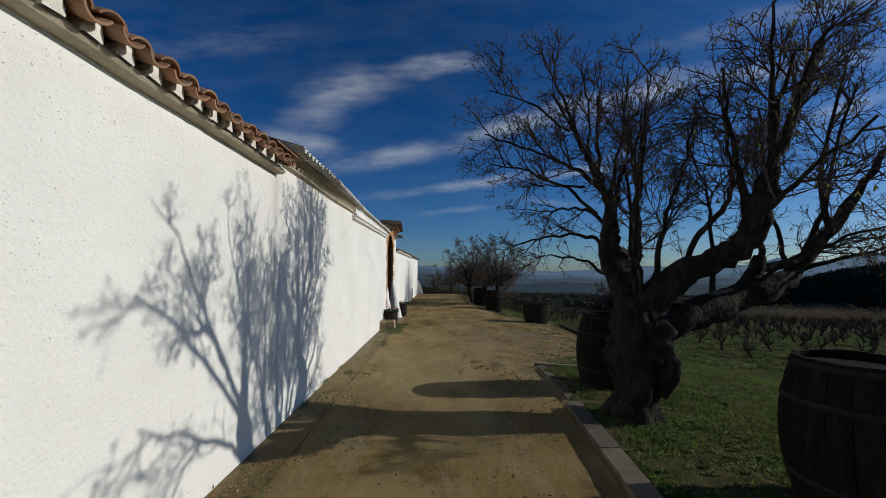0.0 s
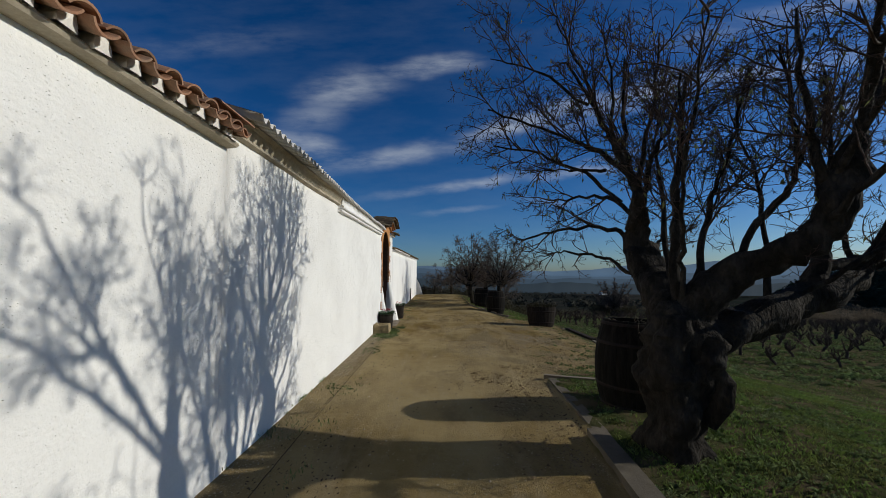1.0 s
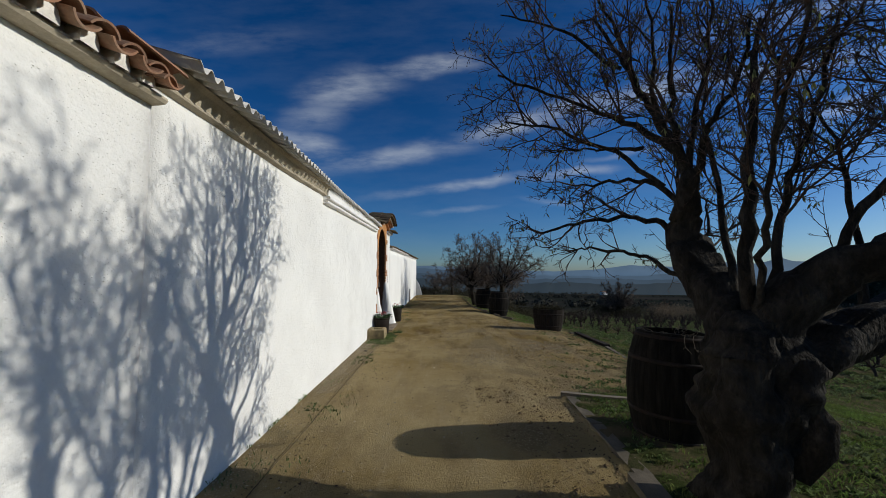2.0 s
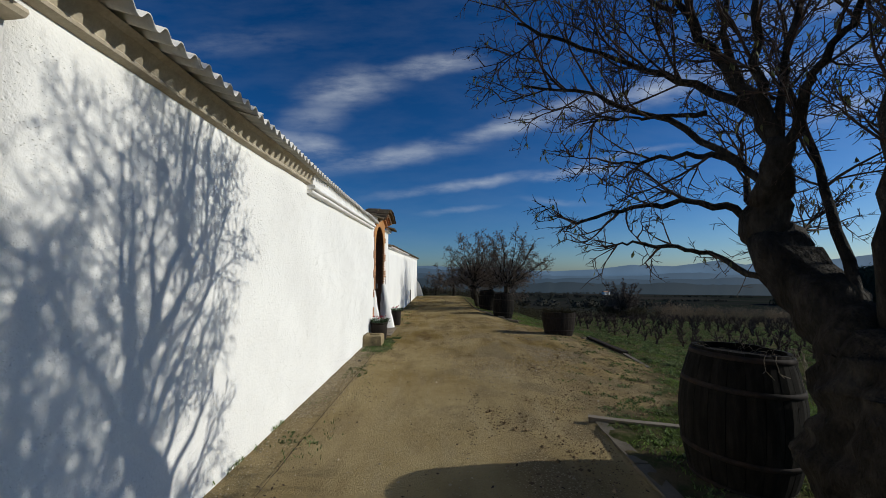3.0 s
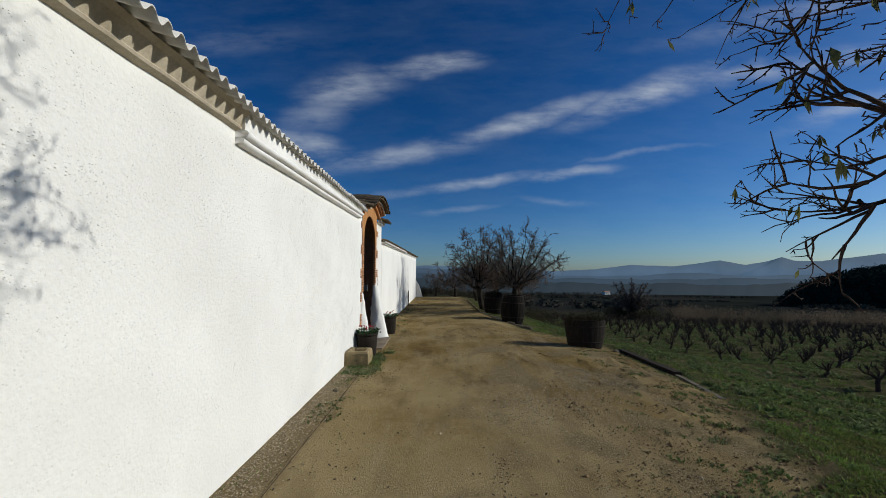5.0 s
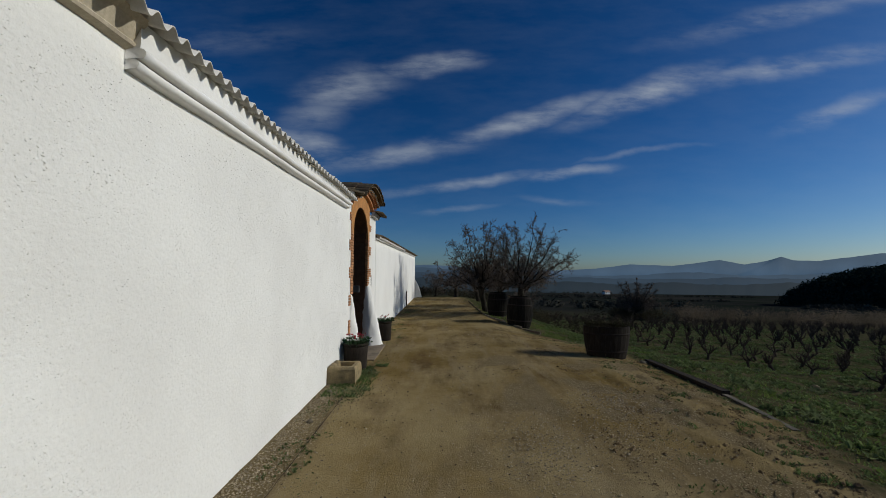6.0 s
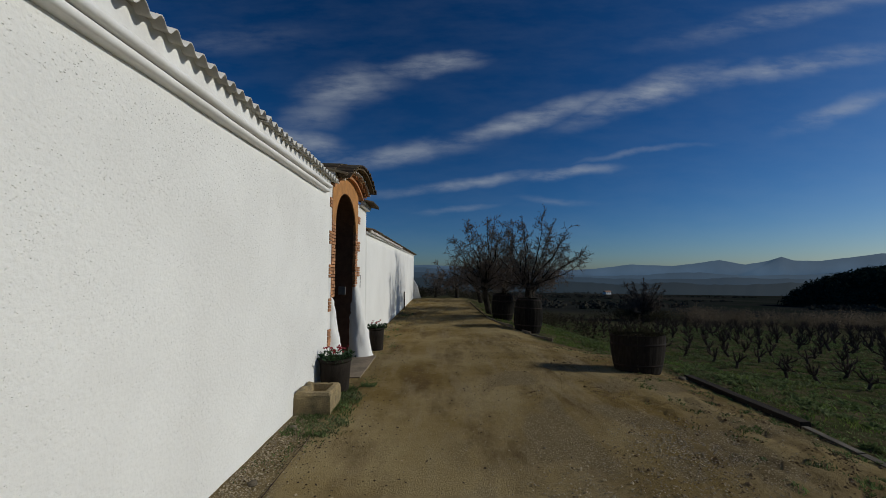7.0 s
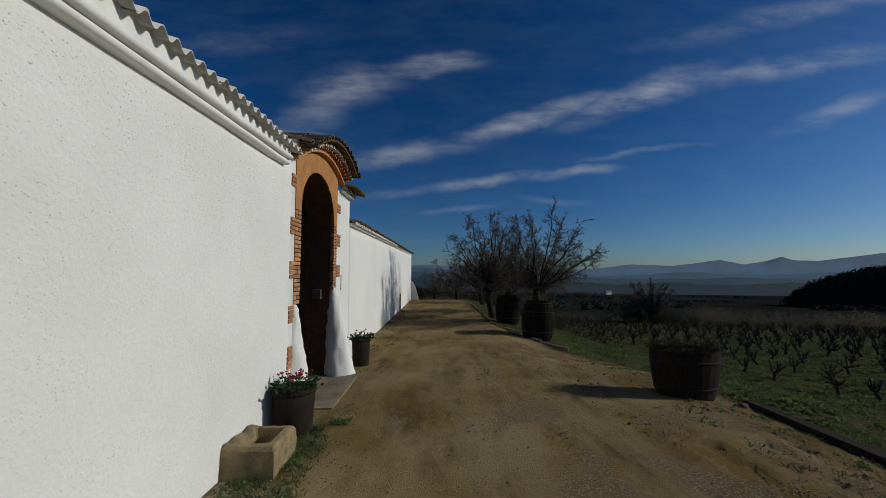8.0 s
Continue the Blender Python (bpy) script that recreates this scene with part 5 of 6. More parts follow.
def scatter_clods():
    rng = random.Random(19)
    v, f = [], []
    for _ in range(44000):
        y = rng.uniform(4.5, 20)
        x = rng.uniform(0.7, 6.0)
        edge = smooth_step(-3.2, 0.0, x - kerb_x(y)) * smooth_step(1.3, 0.2, x - kerb_x(y))
        if noise.noise(Vector((x * 1.7, y * 1.2, 70))) + 0.6 * edge + 0.2 * rng.gauss(0, 1) < 0.42:
            continue
        pebble(v, f, (x, y, land(x, y) + 0.006), rng.uniform(0.004, 0.014) * (1 + 1.6 * (rng.random() < 0.05)), rng)
    mesh_object("clods", v, f, CLOD, None, "crumbly brown clods of earth on the dirt road", False, "stuff", "earth clods")


scatter_clods()


def gutter_joint():
    """Narrow dark joint between the packed strip at the wall's foot and the road."""
    v, f = [], []
    n = 120
    for i in range(n + 1):
        y = 3.6 + 9.2 * i / n
        x = -1.54 + 0.02 * noise.noise(Vector((y * 0.8, 0, 0))) + 0.008 * noise.noise(Vector((y * 5, 0, 0)))
        w = 0.007 * max(0.0, 0.4 + noise.noise(Vector((y * 1.6, 4, 0)))) + 0.002
        v += [(x - w, y, 0.014), (x, y, 0.019), (x + w, y, 0.014)]
    for i in range(n):
        a, b = 3 * i, 3 * i + 3
        f += [(a, a + 1, b + 1, b), (a + 1, a + 2, b + 2, b + 1)]
    mesh_object("trim_joint", v, f, SOIL, None, "dark soil joint beside the wall's foot", False, "structure", "joint")


gutter_joint()


def scatter_litter():
    rng = random.Random(17)
    v, f = [], []
    for _ in range(14000):
        y = rng.uniform(2.0, 34)
        x = rng.uniform(-1.7, kerb_x(y))
        near_wall = smooth_step(-0.6, -1.7, x)
        if noise.noise(Vector((x * 0.8, y * 0.5, 40))) + (0.5 + 0.25 * smooth_step(11, 15, y)) * near_wall + 0.18 * rng.gauss(0, 1) < 0.22:
            continue
        p, r, a = Vector((x, y, land(x, y) + 0.010)), rng.uniform(0.006, 0.022), rng.uniform(0, 6.28)
        b = len(v)
        d, e = Vector((math.cos(a), math.sin(a), rng.uniform(-0.3, 0.5))) * r, Vector((-math.sin(a), math.cos(a), rng.uniform(-0.3, 0.5))) * r * 0.5
        v += [p - d, p - e, p + d, p + e]
        f.append((b, b + 1, b + 2, b + 3))
    # the damp rut left by a wheel
    for _ in range(240):
        q = rng.random()
        y, x = 7.4 + 2.0 * q, 0.43 + 0.22 * q + rng.gauss(0, 0.05)
        pebble(v, f, (x, y, land(x, y) - 0.006), rng.uniform(0.004, 0.010), rng)
    for _ in range(5200):
        y = rng.uniform(11.5, 35)
        x = -1.95 + abs(rng.gauss(0, 0.55))
        if noise.noise(Vector((x * 1.8, y * 0.9, 55))) + 0.2 * rng.gauss(0, 1) < 0.12 or (14.9 < y < 17.9 and x < -1.3):
            continue
        pebble(v, f, (x, y, land(x, y) + 0.006), rng.uniform(0.005, 0.013), rng)
    mesh_object("leaf_litter", v, f, SOIL, None, "dark bits of dead leaf on the dirt road", False, "stuff", "leaf litter")


scatter_litter()
for i, (x, y, r, mat) in enumerate(((4.86, 15.95, 0.07, CONCRETE), (4.98, 16.05, 0.06, CONCRETE), (-1.83, 12.95, 0.045, CONCRETE), (-1.72, 11.7, 0.04, CONCRETE), (9.3, 16.2, 0.09, STONE))):
    bm = bmesh.new()
    bmesh.ops.create_icosphere(bm, subdivisions=2, radius=r)
    for v in bm.verts:
        v.co *= 1 + 0.45 * noise.noise(v.co * 9 + Vector((i * 3, 0, 0)))
        v.co.z *= 0.7
    ob = part("stone", bm, mat)
    ob.matrix_world = pose(x, y, land(x, y) + r * 0.3)
    tagged(ob, "loose rough stone lying on the ground", "stone", "loose stones")


# ---- grass and weeds ----
def grass_patch(name, number, x0, x1, y0, y1, mat, tall, label, keep, seed, wide=0.006, lean=0.35):
    rng = np.random.RandomState(seed)
    v, f = [], []
    tries = 0
    while len(f) < number and tries < number * 6:
        tries += 1
        x, y = rng.uniform(x0, x1), rng.uniform(y0, y1)
        k = keep(x, y)
        if rng.rand() > k:
            continue
        z = land(x, y) + (0.05 if y < 8.1 and x < 5 else 0.0)
        h = tall * rng.uniform(0.4, 1.3)
        a = rng.uniform(0, 6.283)
        w = wide * rng.uniform(0.6, 1.5)
        dx, dy = math.cos(a) * w, math.sin(a) * w
        lx, ly = rng.normal(0, lean) * h, rng.normal(0, lean) * h
        b = len(v)
        v += [(x - dx, y - dy, z - 0.02), (x + dx, y + dy, z - 0.02), (x + dx * 0.7 + lx * 0.5, y + dy * 0.7 + ly * 0.5, z + h * 0.6), (x + lx, y + ly, z + h)]
        f.append((b, b + 1, b + 2, b + 3))
    mesh_object(name, v, f, mat, None, label, False, "stuff", "grass")


def patchy(s, a, b, off):
    return lambda x, y: smooth_step(a, b, noise.noise(Vector((x * s, y * s, off))))


def verge(x, y):
    return smooth_step(0.02, 0.3, x - kerb_x(y) - 0.12 + 0.25 * noise.noise(Vector((x * 2, y * 2, 0))))


p1, p2 = patchy(0.9, -0.35, 0.25, 3), patchy(1.4, -0.1, 0.4, 8)
p3 = patchy(1.1, -0.05, 0.3, 14)


def ragged(x, y):
    """Weed islands that thin out over the edge of the bare patch."""
    d = x - kerb_x(y)
    return smooth_step(-2.2, 0.1, d) * smooth_step(0.9, 0.2, d) * smooth_step(0.12, 0.34, noise.noise(Vector((x * 2.6, y * 3.4, 33))) + 0.12 * smooth_step(-1.2, 0, d))


grass_patch("verge_grass", 62000, 1.5, 8.0, 1.0, 11.0, GRASS, 0.036, "short winter grass on the verge", lambda x, y: verge(x, y) * (0.12 + 0.88 * p1(x, y)), 1, 0.005, 0.75)
grass_patch("verge_grass", 15000, 3.0, 14.0, 8.0, 26.0, GRASS, 0.055, "patchy winter grass beside the road", lambda x, y: verge(x, y) * p1(x, y) * (0.2 + 0.8 * p3(x, y)), 2, 0.007, 0.6)
grass_patch("weeds", 16000, 1.6, 10.0, 1.5, 18.0, WEED, 0.026, "low broad-leaved weeds in the grass", lambda x, y: verge(x, y) * p2(x, y), 3, 0.008, 1.0)
grass_patch("weeds", 12000, 2.0, 6.5, 7.8, 19.0, WEED, 0.022, "weed tufts creeping over the dirt's edge", ragged, 9, 0.007, 0.9)


def rosettes(name, number, x0, x1, y0, y1, mat, size, label, keep, seed):
    """Low weeds, each a ring of leaves raised round a heart."""
    rng = np.random.RandomState(seed)
    v, f, made, tries = [], [], 0, 0
    while made < number and tries < number * 8:
        tries += 1
        x, y = rng.uniform(x0, x1), y0 + (y1 - y0) * rng.rand() ** 1.5
        if rng.rand() > keep(x, y):
            continue
        made += 1
        z = land(x, y) + (0.05 if y < 8.1 and 1.5 < x < 5 else 0.0)
        big = size * rng.uniform(0.5, 1.5)
        for _ in range(rng.randint(6, 10)):
            a, el, ln = rng.uniform(0, 6.283), rng.uniform(0.25, 1.15), big * rng.uniform(0.6, 1.2)
            c, d, w = math.cos(a), math.sin(a), ln * rng.uniform(0.14, 0.26)
            h, u = math.cos(el) * ln, math.sin(el) * ln
            b = len(v)
            v += [(x, y, z - 0.01), (x + c * h * 0.55 - d * w, y + d * h * 0.55 + c * w, z + u * 0.7), (x + c * h, y + d * h, z + u * 0.85), (x + c * h * 0.55 + d * w, y + d * h * 0.55 - c * w, z + u * 0.7)]
            f.append((b, b + 1, b + 2, b + 3))
    mesh_object(name, v, f, mat, None, label, False, "stuff", "weeds")


rosettes("weed_rosettes", 5200, 1.6, 8.0, 1.2, 12.0, WEED, 0.045, "broad-leaved weeds dotted over the verge", lambda x, y: verge(x, y) * (0.15 + 0.85 * p2(x, y)), 41)
rosettes("weed_rosettes", 17000, 5.0, 30.0, 11.0, 46.0, WEED, 0.095, "green weeds between the vines", lambda x, y: verge(x, y) * (0.08 + 0.92 * p2(x * 0.8, y * 0.8)), 42)
rosettes("weed_rosettes", 210, -1.8, -1.3, 7.5, 14.6, WEED, 0.026, "weed clumps along the packed strip by the wall", lambda x, y: smooth_step(0.05, 0.3, noise.noise(Vector((x * 1.5, y * 1.3, 90)))) * (0.3 + 0.7 * smooth_step(9, 12, y)), 43)
rosettes("weed_rosettes", 420, 2.4, 6.0, 8.2, 19.0, WEED, 0.04, "weed clumps creeping over the dirt's edge", ragged, 44)
rosettes("weed_rosettes", 160, -1.9, -1.2, 18.4, 36.0, WEED, 0.04, "weed clumps at the foot of the far wall", lambda x, y: smooth_step(-0.9, -1.7, x) * smooth_step(-0.1, 0.3, noise.noise(Vector((x, y, 91)))), 45)
strip = patchy(1.3, 0.0, 0.35, 21)
grass_patch("weeds", 5200, -1.98, -1.05, 3.0, 19.0, WEED, 0.018, "weeds along the wall's foot", lambda x, y: strip(x * 1.6, y) * (0.10 if y < 12 else 0.4) * smooth_step(-1.05, -1.3, x) + (1.0 if x < -1.95 else 0) * strip(y * 1.5, 3), 5, 0.006, 0.9)
grass_patch("weeds", 3800, -1.9, -1.12, 12.7, 14.9, WEED, 0.040, "weeds round the stone trough", lambda x, y: (0.35 + 0.65 * p2(x * 2, y * 2)) * smooth_step(-1.14 - 0.25 * smooth_step(13.9, 14.9, y), -1.36, x + 0.1 * noise.noise(Vector((x * 4, y * 4, 0)))), 6, 0.006, 0.8)
grass_patch("verge_grass", 7000, 1.8, 9.0, 18.0, 36.0, GRASS, 0.075, "rough grass at the road's far side", lambda x, y: smooth_step(0.1, 0.5, x - kerb_x(y)) * p1(x, y), 7, 0.010)


# ---- vineyard ----
def vine_tubes(seed, far=False):
    """Stock, arms and spurs of a bush vine; far ones come as one body."""
    rng = random.Random(seed)
    stock, spurs, arms = Tubes(), Tubes(), []
    h = rng.uniform(0.28, 0.42)
    trunk_pts = wander((0, 0, -0.05), (rng.gauss(0, 0.15), rng.gauss(0, 0.15), 1), h, 4, 0.16, 0.05, rng)
    stock.add(trunk_pts, [0.075, 0.06, 0.055, 0.06, 0.065], 5 if far else 7, 0.25, seed)
    count = rng.randint(5, 7)
    for i in range(count):
        a = 6.283 * i / count + rng.uniform(-0.4, 0.4)
        pts = wander(trunk_pts[-1], (math.cos(a), math.sin(a), 0.7), rng.uniform(0.35, 0.62), 5, 0.30, 0.16, rng)
        arm = stock if far else Tubes()
        arm.add(pts, [0.036, 0.031, 0.027, 0.025, 0.023, 0.020], 4 if far else 5, 0.0 if far else 0.2, seed + i)
        arms.append(arm)
        for _ in range(3 if far else 6):
            q = pts[rng.randint(2, 5)]
            s = wander(q, (rng.gauss(0, 0.5), rng.gauss(0, 0.5), 1), rng.uniform(0.08, 0.26), 3, 0.25, 0.05, rng)
            (stock if far else spurs).add(s, [0.010, 0.008, 0.007, 0.005], 3)
    return stock if far else (stock, spurs, arms)


def vineyard():
    kinds = []
    spots = []
    rng = random.Random(50)
    r = 0
    x = 10.9
    while x < 75:
        y = 12.5 + rng.uniform(0, 1.5)
        while y < 50:
            spots.append((x + rng.gauss(0, 0.12), y + rng.gauss(0, 0.12)))
            y += 1.5
        x += 2.1
        r += 1
    spots = [s for s in spots if rng.random() > 0.06 and s[1] > 8 and not (s[0] < 12 and s[1] > 60)]
    near = [s for s in spots if math.hypot(s[0] - 3, s[1] - 11) < 21]
    for s in near:
        if len(kinds) < 8:
            stock, spurs, arms = vine_tubes(len(kinds) + 1)
            ob = thing("grapevine", (0, 0, 0), "", "grapevine")
            kinds.append([(q.name.split(".")[0], q.data) for q in [stock.make("stock", VINE, ob), spurs.make("spur_wood", VINE, ob, "", True, "stuff")] + [arm.make("arm", VINE, ob) for arm in arms]])
        else:
            ob = thing("grapevine", (0, 0, 0), "", "grapevine")
            for nm, me in kinds[rng.randrange(8)]:
                q = new(nm, me)
                q.parent = ob
                if nm == "spur_wood":
                    tagged(q, "", "", "", "stuff")
        k = rng.uniform(0.68, 0.95)
        ob.matrix_world = pose(s[0], s[1], land(*s), 0, 0, rng.uniform(0, 360)) @ Matrix.Diagonal((k, k, k, 1))
        tagged(ob, "gnarled leafless bush vine in the weedy vineyard", "grapevine", "vines of the vineyard")
    models = [vine_tubes(60 + i, True) for i in range(5)]
    v, f = [], []
    for s in spots:
        if s in near:
            continue
        m = models[rng.randrange(5)]
        b, a, k = len(v), rng.uniform(0, 6.28), rng.uniform(0.85, 1.25)
        ca, sa, z = math.cos(a) * k, math.sin(a) * k, land(*s)
        v += [(s[0] + p.x * ca - p.y * sa, s[1] + p.x * sa + p.y * ca, z + p.z * k) for p in m.v]
        f += [tuple(b + i for i in q) for q in m.f]
    mesh_object("far_vines", v, f, VINE, None, "rows of leafless vines further off", False, "stuff", "grapevines")


vineyard()


# ---- bare trees further along ----
def bare_tree(place, height, spread, seed, label, trunk_r=0.13, trunk_h=1.0, lean=(0, 0), stems=6, density=1.0, group="bare trees by the road", mat=None, shift=(0, 0), thick=1.0):
    rng = random.Random(seed)
    tree = thing("bare_tree", place, label, "tree", group)
    tr, tw = Tubes(), Tubes()
    pts = wander((0, 0, -0.15), (lean[0], lean[1], 1), trunk_h + 0.15, 5, 0.10, 0.04, rng)
    tr.add(pts, [trunk_r * k for k in (1.35, 1.05, 0.95, 0.9, 0.95, 0.9)], 9, 0.25, seed)
    plan = [(7.5 * density, 0.30, 0.80, 0.0095 * thick, 28, 75, 0.0, 0.12, 0.15), (10.0 * density, 0.15, 0.40, 0.0085 * thick, 28, 75, 0.0, 0.14, 0.1), (9.0 * density, 0.05, 0.16, 0.0085 * thick, 30, 80, 0.0, 0.14, 0.15)]
    for i in range(stems):
        a = 2.4 * i + rng.uniform(-0.3, 0.3)
        # limbs share out a dome: steep ones in the middle, flatter ones round the rim
        el = radians(86 - 78 * math.sqrt((i + 0.5) / stems)) + rng.uniform(-0.08, 0.08)
        reach = rng.uniform(0.74, 0.98)
        e = Vector((math.cos(a) * math.cos(el) * spread * reach + shift[0], math.sin(a) * math.cos(el) * spread * reach + shift[1], math.sin(el) * (height - trunk_h) * reach))
        s = pts[-1] - Vector((0, 0, rng.uniform(0, 0.5)))
        line_p = []
        for k in range(9):
            f = k / 8
            line_p.append(s + Vector((e.x * f, e.y * f, e.z * f ** 1.05)) + Vector((rng.gauss(0, 0.05), rng.gauss(0, 0.05), rng.gauss(0, 0.03))) * (1 if 0 < k else 0))
        tr.add(line_p, [trunk_r * 0.22 * (1 - 0.8 * k / 8) for k in range(9)], 6, 0.1, seed + i)
        shoots(tw, None, line_p, trunk_r * 0.5, 0, rng, plan)
    wood = tr.make("trunk", BARK, tree)
    tw.make("twig_spray", mat or TWIG_FAR, wood, "", True, "stuff")
    return tree


for i, (x, y, h, s, st, tr_h, ln, sh, lab) in enumerate((
        (3.85, 24.7, 5.7, 2.4, 26, 1.8, (0.02, 0), (0.5, 0), "bare round-crowned almond tree behind a wine cask"),
        (2.45, 27.0, 6.1, 2.2, 26, 1.6, (-0.2, 0), (0.0, 0), "bare leaning almond tree beside the road"),
        (3.3, 29.5, 5.9, 2.3, 20, 1.6, (0.05, 0), (0, 0), "bare almond tree in a roadside row"),
        (1.35, 38.5, 4.2, 2.9, 16, 1.2, (0, 0), (0, 0), "small bare tree at the road's end"),
        (-0.4, 43.0, 3.0, 2.0, 11, 0.9, (0, 0), (0, 0), "small bare tree at the road's end"),
        (2.9, 35.5, 4.6, 2.0, 11, 1.0, (-0.1, 0), (0, 0), "bare almond tree in a roadside row"),
        (5.2, 33.0, 3.4, 2.2, 10, 0.7, (0.1, 0), (0, 0), "bare bushy tree below the road"))):
    bare_tree((x, y, land(x, y)), h, s, 100 + i, lab, 0.14, tr_h, ln, st, 1.0 if y < 32 else 0.8, shift=sh, thick=1.3 if y < 32 else 1.8)
bare_tree((23.4, 52.7, land(23.4, 52.7)), 6.0, 3.0, 140, "round bare tree standing in the vineyard", 0.2, 1.2, (0, 0), 46, 0.7, thick=3.0)


def clump(v, f, c, r, rng, n=46, squash=0.8, leaf=0.34):
    """A crown of loose leaf blades filling an uneven ball."""
    lob = [Vector((rng.gauss(0, 1), rng.gauss(0, 1), rng.gauss(0, 0.7))).normalized() for _ in range(4)]
    for _ in range(n):
        d = Vector((rng.gauss(0, 1), rng.gauss(0, 1), rng.gauss(0, 1))).normalized()
        k = 0.72 + 0.28 * max(d.dot(q) for q in lob)
        p = Vector(c) + Vector((d.x, d.y, d.z * squash)) * r * k * rng.uniform(0.55, 1.0)
        a = Vector((rng.gauss(0, 1), rng.gauss(0, 1), rng.gauss(0, 1))).normalized() * r * leaf
        b = d.cross(a).normalized() * r * leaf * 0.8
        i = len(v)
        v += [p - a, p - b * 0.9, p + a, p + b]
        f.append((i, i + 1, i + 2, i + 3))


def far_plants():
    rng = random.Random(61)
    v, f = [], []
    # low scrub under the roadside trees and past the road's end
    for _ in range(150):
        y = rng.uniform(28, 60)
        x = rng.uniform(-9, 9) if y > 41 else rng.uniform(kerb_x(y) + 1.0, 9)
        clump(v, f, (x, y, land(x, y) + rng.uniform(0.1, 0.7)), rng.uniform(0.4, 1.0), rng, 130, 0.9, 0.07)
    for _ in range(60):
        x, y = 23.4 + rng.gauss(0, 2.0), 53 + rng.gauss(0, 1.5)
        clump(v, f, (x, y, land(x, y) + rng.uniform(0.2, 1.0)), rng.uniform(0.5, 1.0), rng, 130, 0.9, 0.08)
    mesh_object("scrub", v, f, SCRUB, None, "dark scrub and brambles below the road", False, "stuff", "scrub")
    v, f = [], []
    # dry brush along the vineyard's far edge
    for _ in range(420):
        x = rng.uniform(27, 100)
        y = 51 + rng.gauss(0, 2.2) + 0.05 * (x - 27) + 3 * noise.noise(Vector((x * 0.1, 0, 0)))
        r = rng.uniform(0.6, 1.5)
        clump(v, f, (x, y, land(x, y) + rng.uniform(0.2, 1.1)), r, rng, 150, 1.1, 0.055)
    mesh_object("brush", v, f, BRUSH, None, "dry brown brush along the vineyard's far edge", False, "stuff", "scrub")
    v, f = [], []
    # hedges and tree lines in the valley
    for row in range(46):
        y0 = 95 + 1100 * (row / 46) ** 1.8
        x0 = rng.uniform(-0.3, 1.6) * y0
        run = rng.uniform(0.1, 0.45) * y0
        n = int(18 + run / 6)
        size = rng.uniform(0.8, 1.9) * (1 + y0 / 900)
        for k in range(n):
            x, y = x0 + run * k / n + rng.gauss(0, 2), y0 + rng.gauss(0, 3) + 0.05 * run * k / n
            r = size * rng.uniform(0.6, 1.25)
            clump(v, f, (x, y, land(x, y) + r * 0.3), r, rng, 70, 0.8, 0.16)
    mesh_object("valley_trees", v, f, VALLEY, None, "dark tree lines across the distant valley", False, "stuff", "trees")
    v, f = [], []
    # wooded knoll on the right
    for _ in range(1500):
        a, q = rng.uniform(0, 6.28), math.sqrt(rng.random())
        x, y = 228 + 72 * q * math.cos(a), 172 + 38 * q * math.sin(a)
        z = land(x, y) + 18.0 * (1 - q * q) ** 0.7
        clump(v, f, (x, y, z + 1.0), rng.uniform(2.0, 4.8), rng, 90, 0.95, 0.11)
    mesh_object("pine_wood", v, f, PINE, None, "dark pine wood covering a knoll", False, "stuff", "trees")
    bm = bmesh.new()
    bmesh.ops.create_uvsphere(bm, u_segments=28, v_segments=12, radius=1)
    k = part("knoll", bm, SCRUB, None, "dark wooded knoll above the vineyard")
    k.matrix_world = Matrix.Translation((228, 172, land(228, 172))) @ Matrix.Diagonal((73, 39, 17.0, 1))
    tagged(k, "", "hill", "", "structure")


far_plants()


def farmhouse(place, length, depth, tall, turn):
    house = thing("farmhouse", place, "small pale farmhouse far down in the valley", "house", turn=turn)
    part("wall", box_bm(-length / 2, length / 2, -depth / 2, depth / 2, -2, tall), PLASTER_SMOOTH, house)
    bm = bmesh.new()
    a, b, h = length / 2 + 0.4, depth / 2 + 0.4, tall + depth * 0.28
    low = [bm.verts.new(p) for p in ((-a, -b, tall), (a, -b, tall), (a, b, tall), (-a, b, tall))]
    top = [bm.verts.new(p) for p in ((-a, 0, h), (a, 0, h))]
    for f in ((low[0], low[1], top[1], top[0]), (low[2], low[3], top[0], top[1]), (low[1], low[2], top[1]), (low[3], low[0], top[0]), tuple(low[::-1])):
        bm.faces.new(f)
    part("roof", bm, TERRACOTTA, house)
    n = max(2, int(length / 3.5))
    for k in range(n):
        x = -length / 2 + length * (k + 0.5) / n
        part("window", box_bm(x - 0.5, x + 0.5, -depth / 2 - 0.03, -depth / 2 + 0.1, tall * 0.4, tall * 0.75), DARK_INSIDE, house)


for x, y, length, depth, tall, turn in ((168.7, 395.0, 6.5, 4, 2.6, 20),):
    farmhouse((x, y, land(x, y)), length, depth, tall, turn)


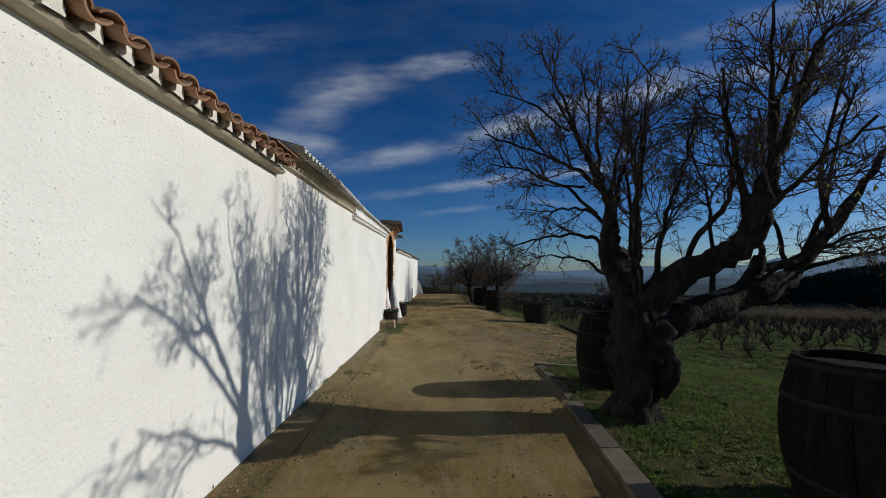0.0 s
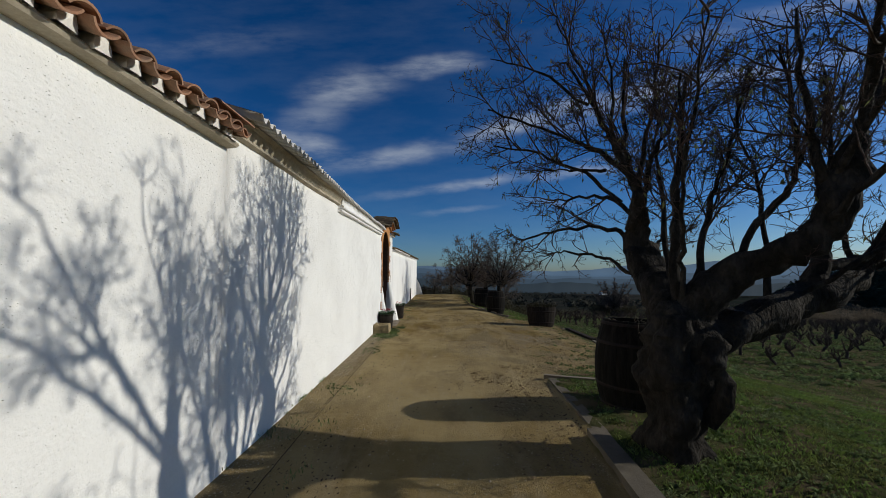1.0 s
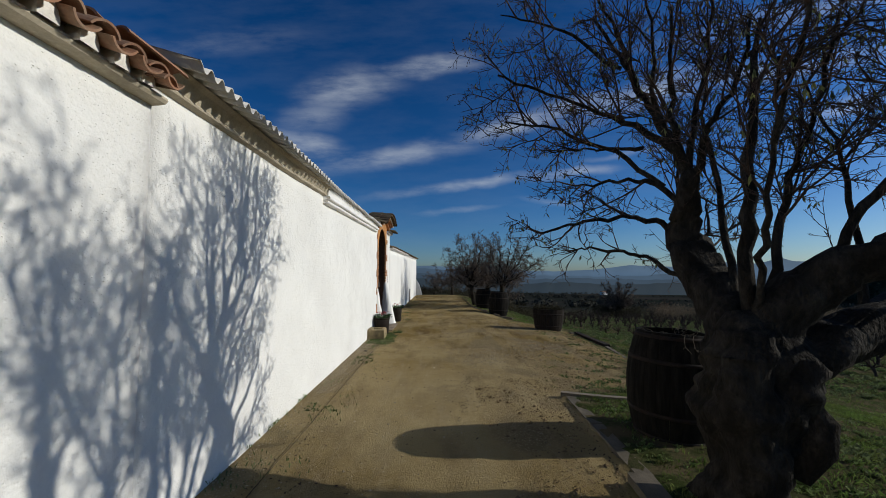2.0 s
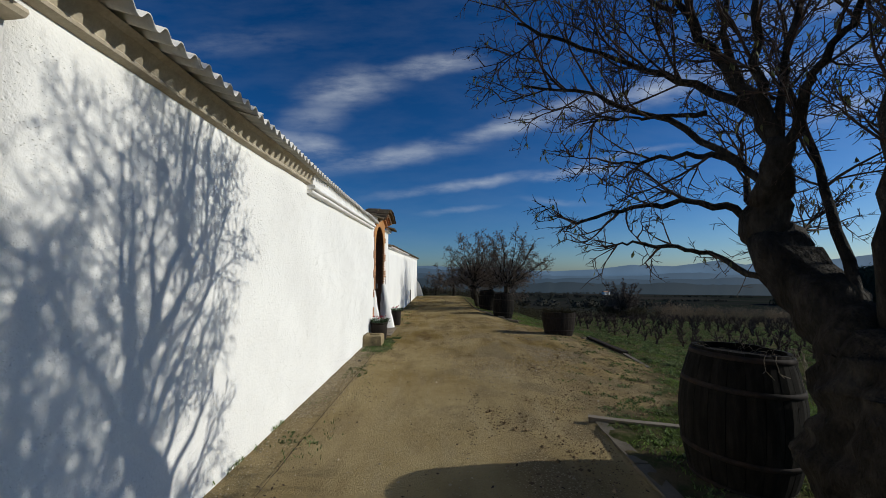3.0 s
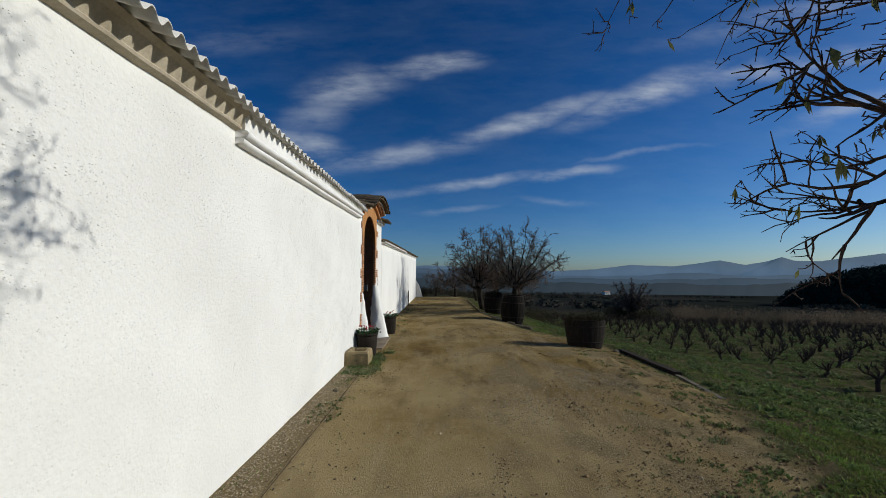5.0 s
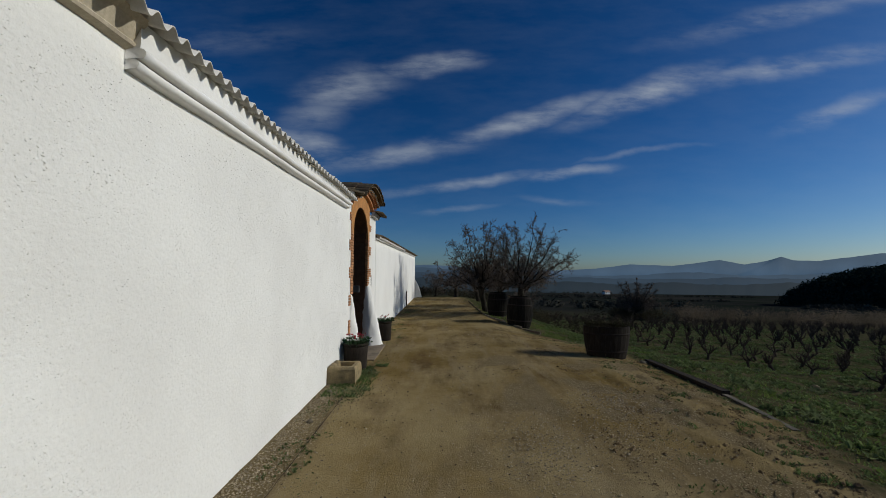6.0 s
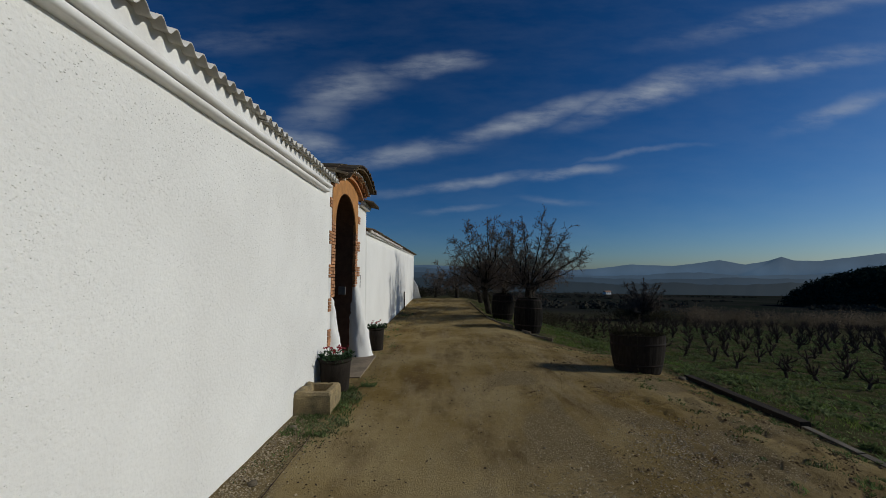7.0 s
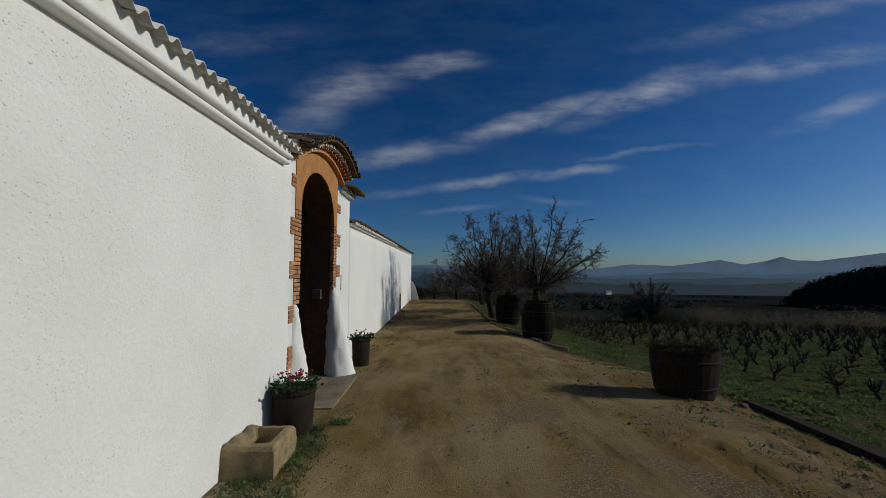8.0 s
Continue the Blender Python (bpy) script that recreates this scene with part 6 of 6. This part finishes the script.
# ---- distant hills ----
# distance haze is painted as a bluish glow on each range
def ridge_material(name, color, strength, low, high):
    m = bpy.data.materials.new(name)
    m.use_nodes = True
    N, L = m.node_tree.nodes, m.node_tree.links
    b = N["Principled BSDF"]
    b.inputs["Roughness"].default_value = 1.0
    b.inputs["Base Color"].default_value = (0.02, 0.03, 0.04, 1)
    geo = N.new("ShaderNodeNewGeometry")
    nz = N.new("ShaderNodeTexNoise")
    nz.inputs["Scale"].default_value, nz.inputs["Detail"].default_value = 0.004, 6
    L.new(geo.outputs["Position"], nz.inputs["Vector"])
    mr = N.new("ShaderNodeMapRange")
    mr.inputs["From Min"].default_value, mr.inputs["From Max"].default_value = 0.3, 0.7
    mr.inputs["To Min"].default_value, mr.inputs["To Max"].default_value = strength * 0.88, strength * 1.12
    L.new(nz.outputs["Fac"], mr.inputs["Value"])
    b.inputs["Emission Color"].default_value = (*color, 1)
    # painted haze: the glow grows towards the foot of each range
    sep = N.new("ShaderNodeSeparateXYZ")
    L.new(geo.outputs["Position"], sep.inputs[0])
    foot_haze = N.new("ShaderNodeMapRange")
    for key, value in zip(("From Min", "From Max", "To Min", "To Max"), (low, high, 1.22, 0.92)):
        foot_haze.inputs[key].default_value = value
    L.new(sep.outputs["Z"], foot_haze.inputs["Value"])
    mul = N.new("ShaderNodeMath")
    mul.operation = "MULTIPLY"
    L.new(mr.outputs[0], mul.inputs[0]), L.new(foot_haze.outputs[0], mul.inputs[1])
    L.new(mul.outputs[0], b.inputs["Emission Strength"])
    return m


def ridge(name, distance, profile, base, mat, label, rough):
    """Hills as a far strip; profile rows are bearing (x over y) and rise over distance."""
    verts, faces = [], []
    us = [p[0] for p in profile]
    n = 420
    for i in range(n + 1):
        u = us[0] + (us[-1] - us[0]) * i / n
        h = float(np.interp(u, us, [p[1] for p in profile]))
        h += rough * (noise.noise(Vector((u * 14, 1, 0))) + 0.5 * noise.noise(Vector((u * 45, 2, 0))) + 0.25 * noise.noise(Vector((u * 130, 3, 0))))
        y = distance
        verts += [(u * y, y, base), (u * y, y, 1.9 + h * y), (u * y, y + 200, base)]
    for i in range(n):
        a, b = i * 3, i * 3 + 3
        faces += [(a, b, b + 1, a + 1), (a + 1, b + 1, b + 2, a + 2)]
    mesh_object(name, verts, faces, mat, None, label, True, "structure", "hills")


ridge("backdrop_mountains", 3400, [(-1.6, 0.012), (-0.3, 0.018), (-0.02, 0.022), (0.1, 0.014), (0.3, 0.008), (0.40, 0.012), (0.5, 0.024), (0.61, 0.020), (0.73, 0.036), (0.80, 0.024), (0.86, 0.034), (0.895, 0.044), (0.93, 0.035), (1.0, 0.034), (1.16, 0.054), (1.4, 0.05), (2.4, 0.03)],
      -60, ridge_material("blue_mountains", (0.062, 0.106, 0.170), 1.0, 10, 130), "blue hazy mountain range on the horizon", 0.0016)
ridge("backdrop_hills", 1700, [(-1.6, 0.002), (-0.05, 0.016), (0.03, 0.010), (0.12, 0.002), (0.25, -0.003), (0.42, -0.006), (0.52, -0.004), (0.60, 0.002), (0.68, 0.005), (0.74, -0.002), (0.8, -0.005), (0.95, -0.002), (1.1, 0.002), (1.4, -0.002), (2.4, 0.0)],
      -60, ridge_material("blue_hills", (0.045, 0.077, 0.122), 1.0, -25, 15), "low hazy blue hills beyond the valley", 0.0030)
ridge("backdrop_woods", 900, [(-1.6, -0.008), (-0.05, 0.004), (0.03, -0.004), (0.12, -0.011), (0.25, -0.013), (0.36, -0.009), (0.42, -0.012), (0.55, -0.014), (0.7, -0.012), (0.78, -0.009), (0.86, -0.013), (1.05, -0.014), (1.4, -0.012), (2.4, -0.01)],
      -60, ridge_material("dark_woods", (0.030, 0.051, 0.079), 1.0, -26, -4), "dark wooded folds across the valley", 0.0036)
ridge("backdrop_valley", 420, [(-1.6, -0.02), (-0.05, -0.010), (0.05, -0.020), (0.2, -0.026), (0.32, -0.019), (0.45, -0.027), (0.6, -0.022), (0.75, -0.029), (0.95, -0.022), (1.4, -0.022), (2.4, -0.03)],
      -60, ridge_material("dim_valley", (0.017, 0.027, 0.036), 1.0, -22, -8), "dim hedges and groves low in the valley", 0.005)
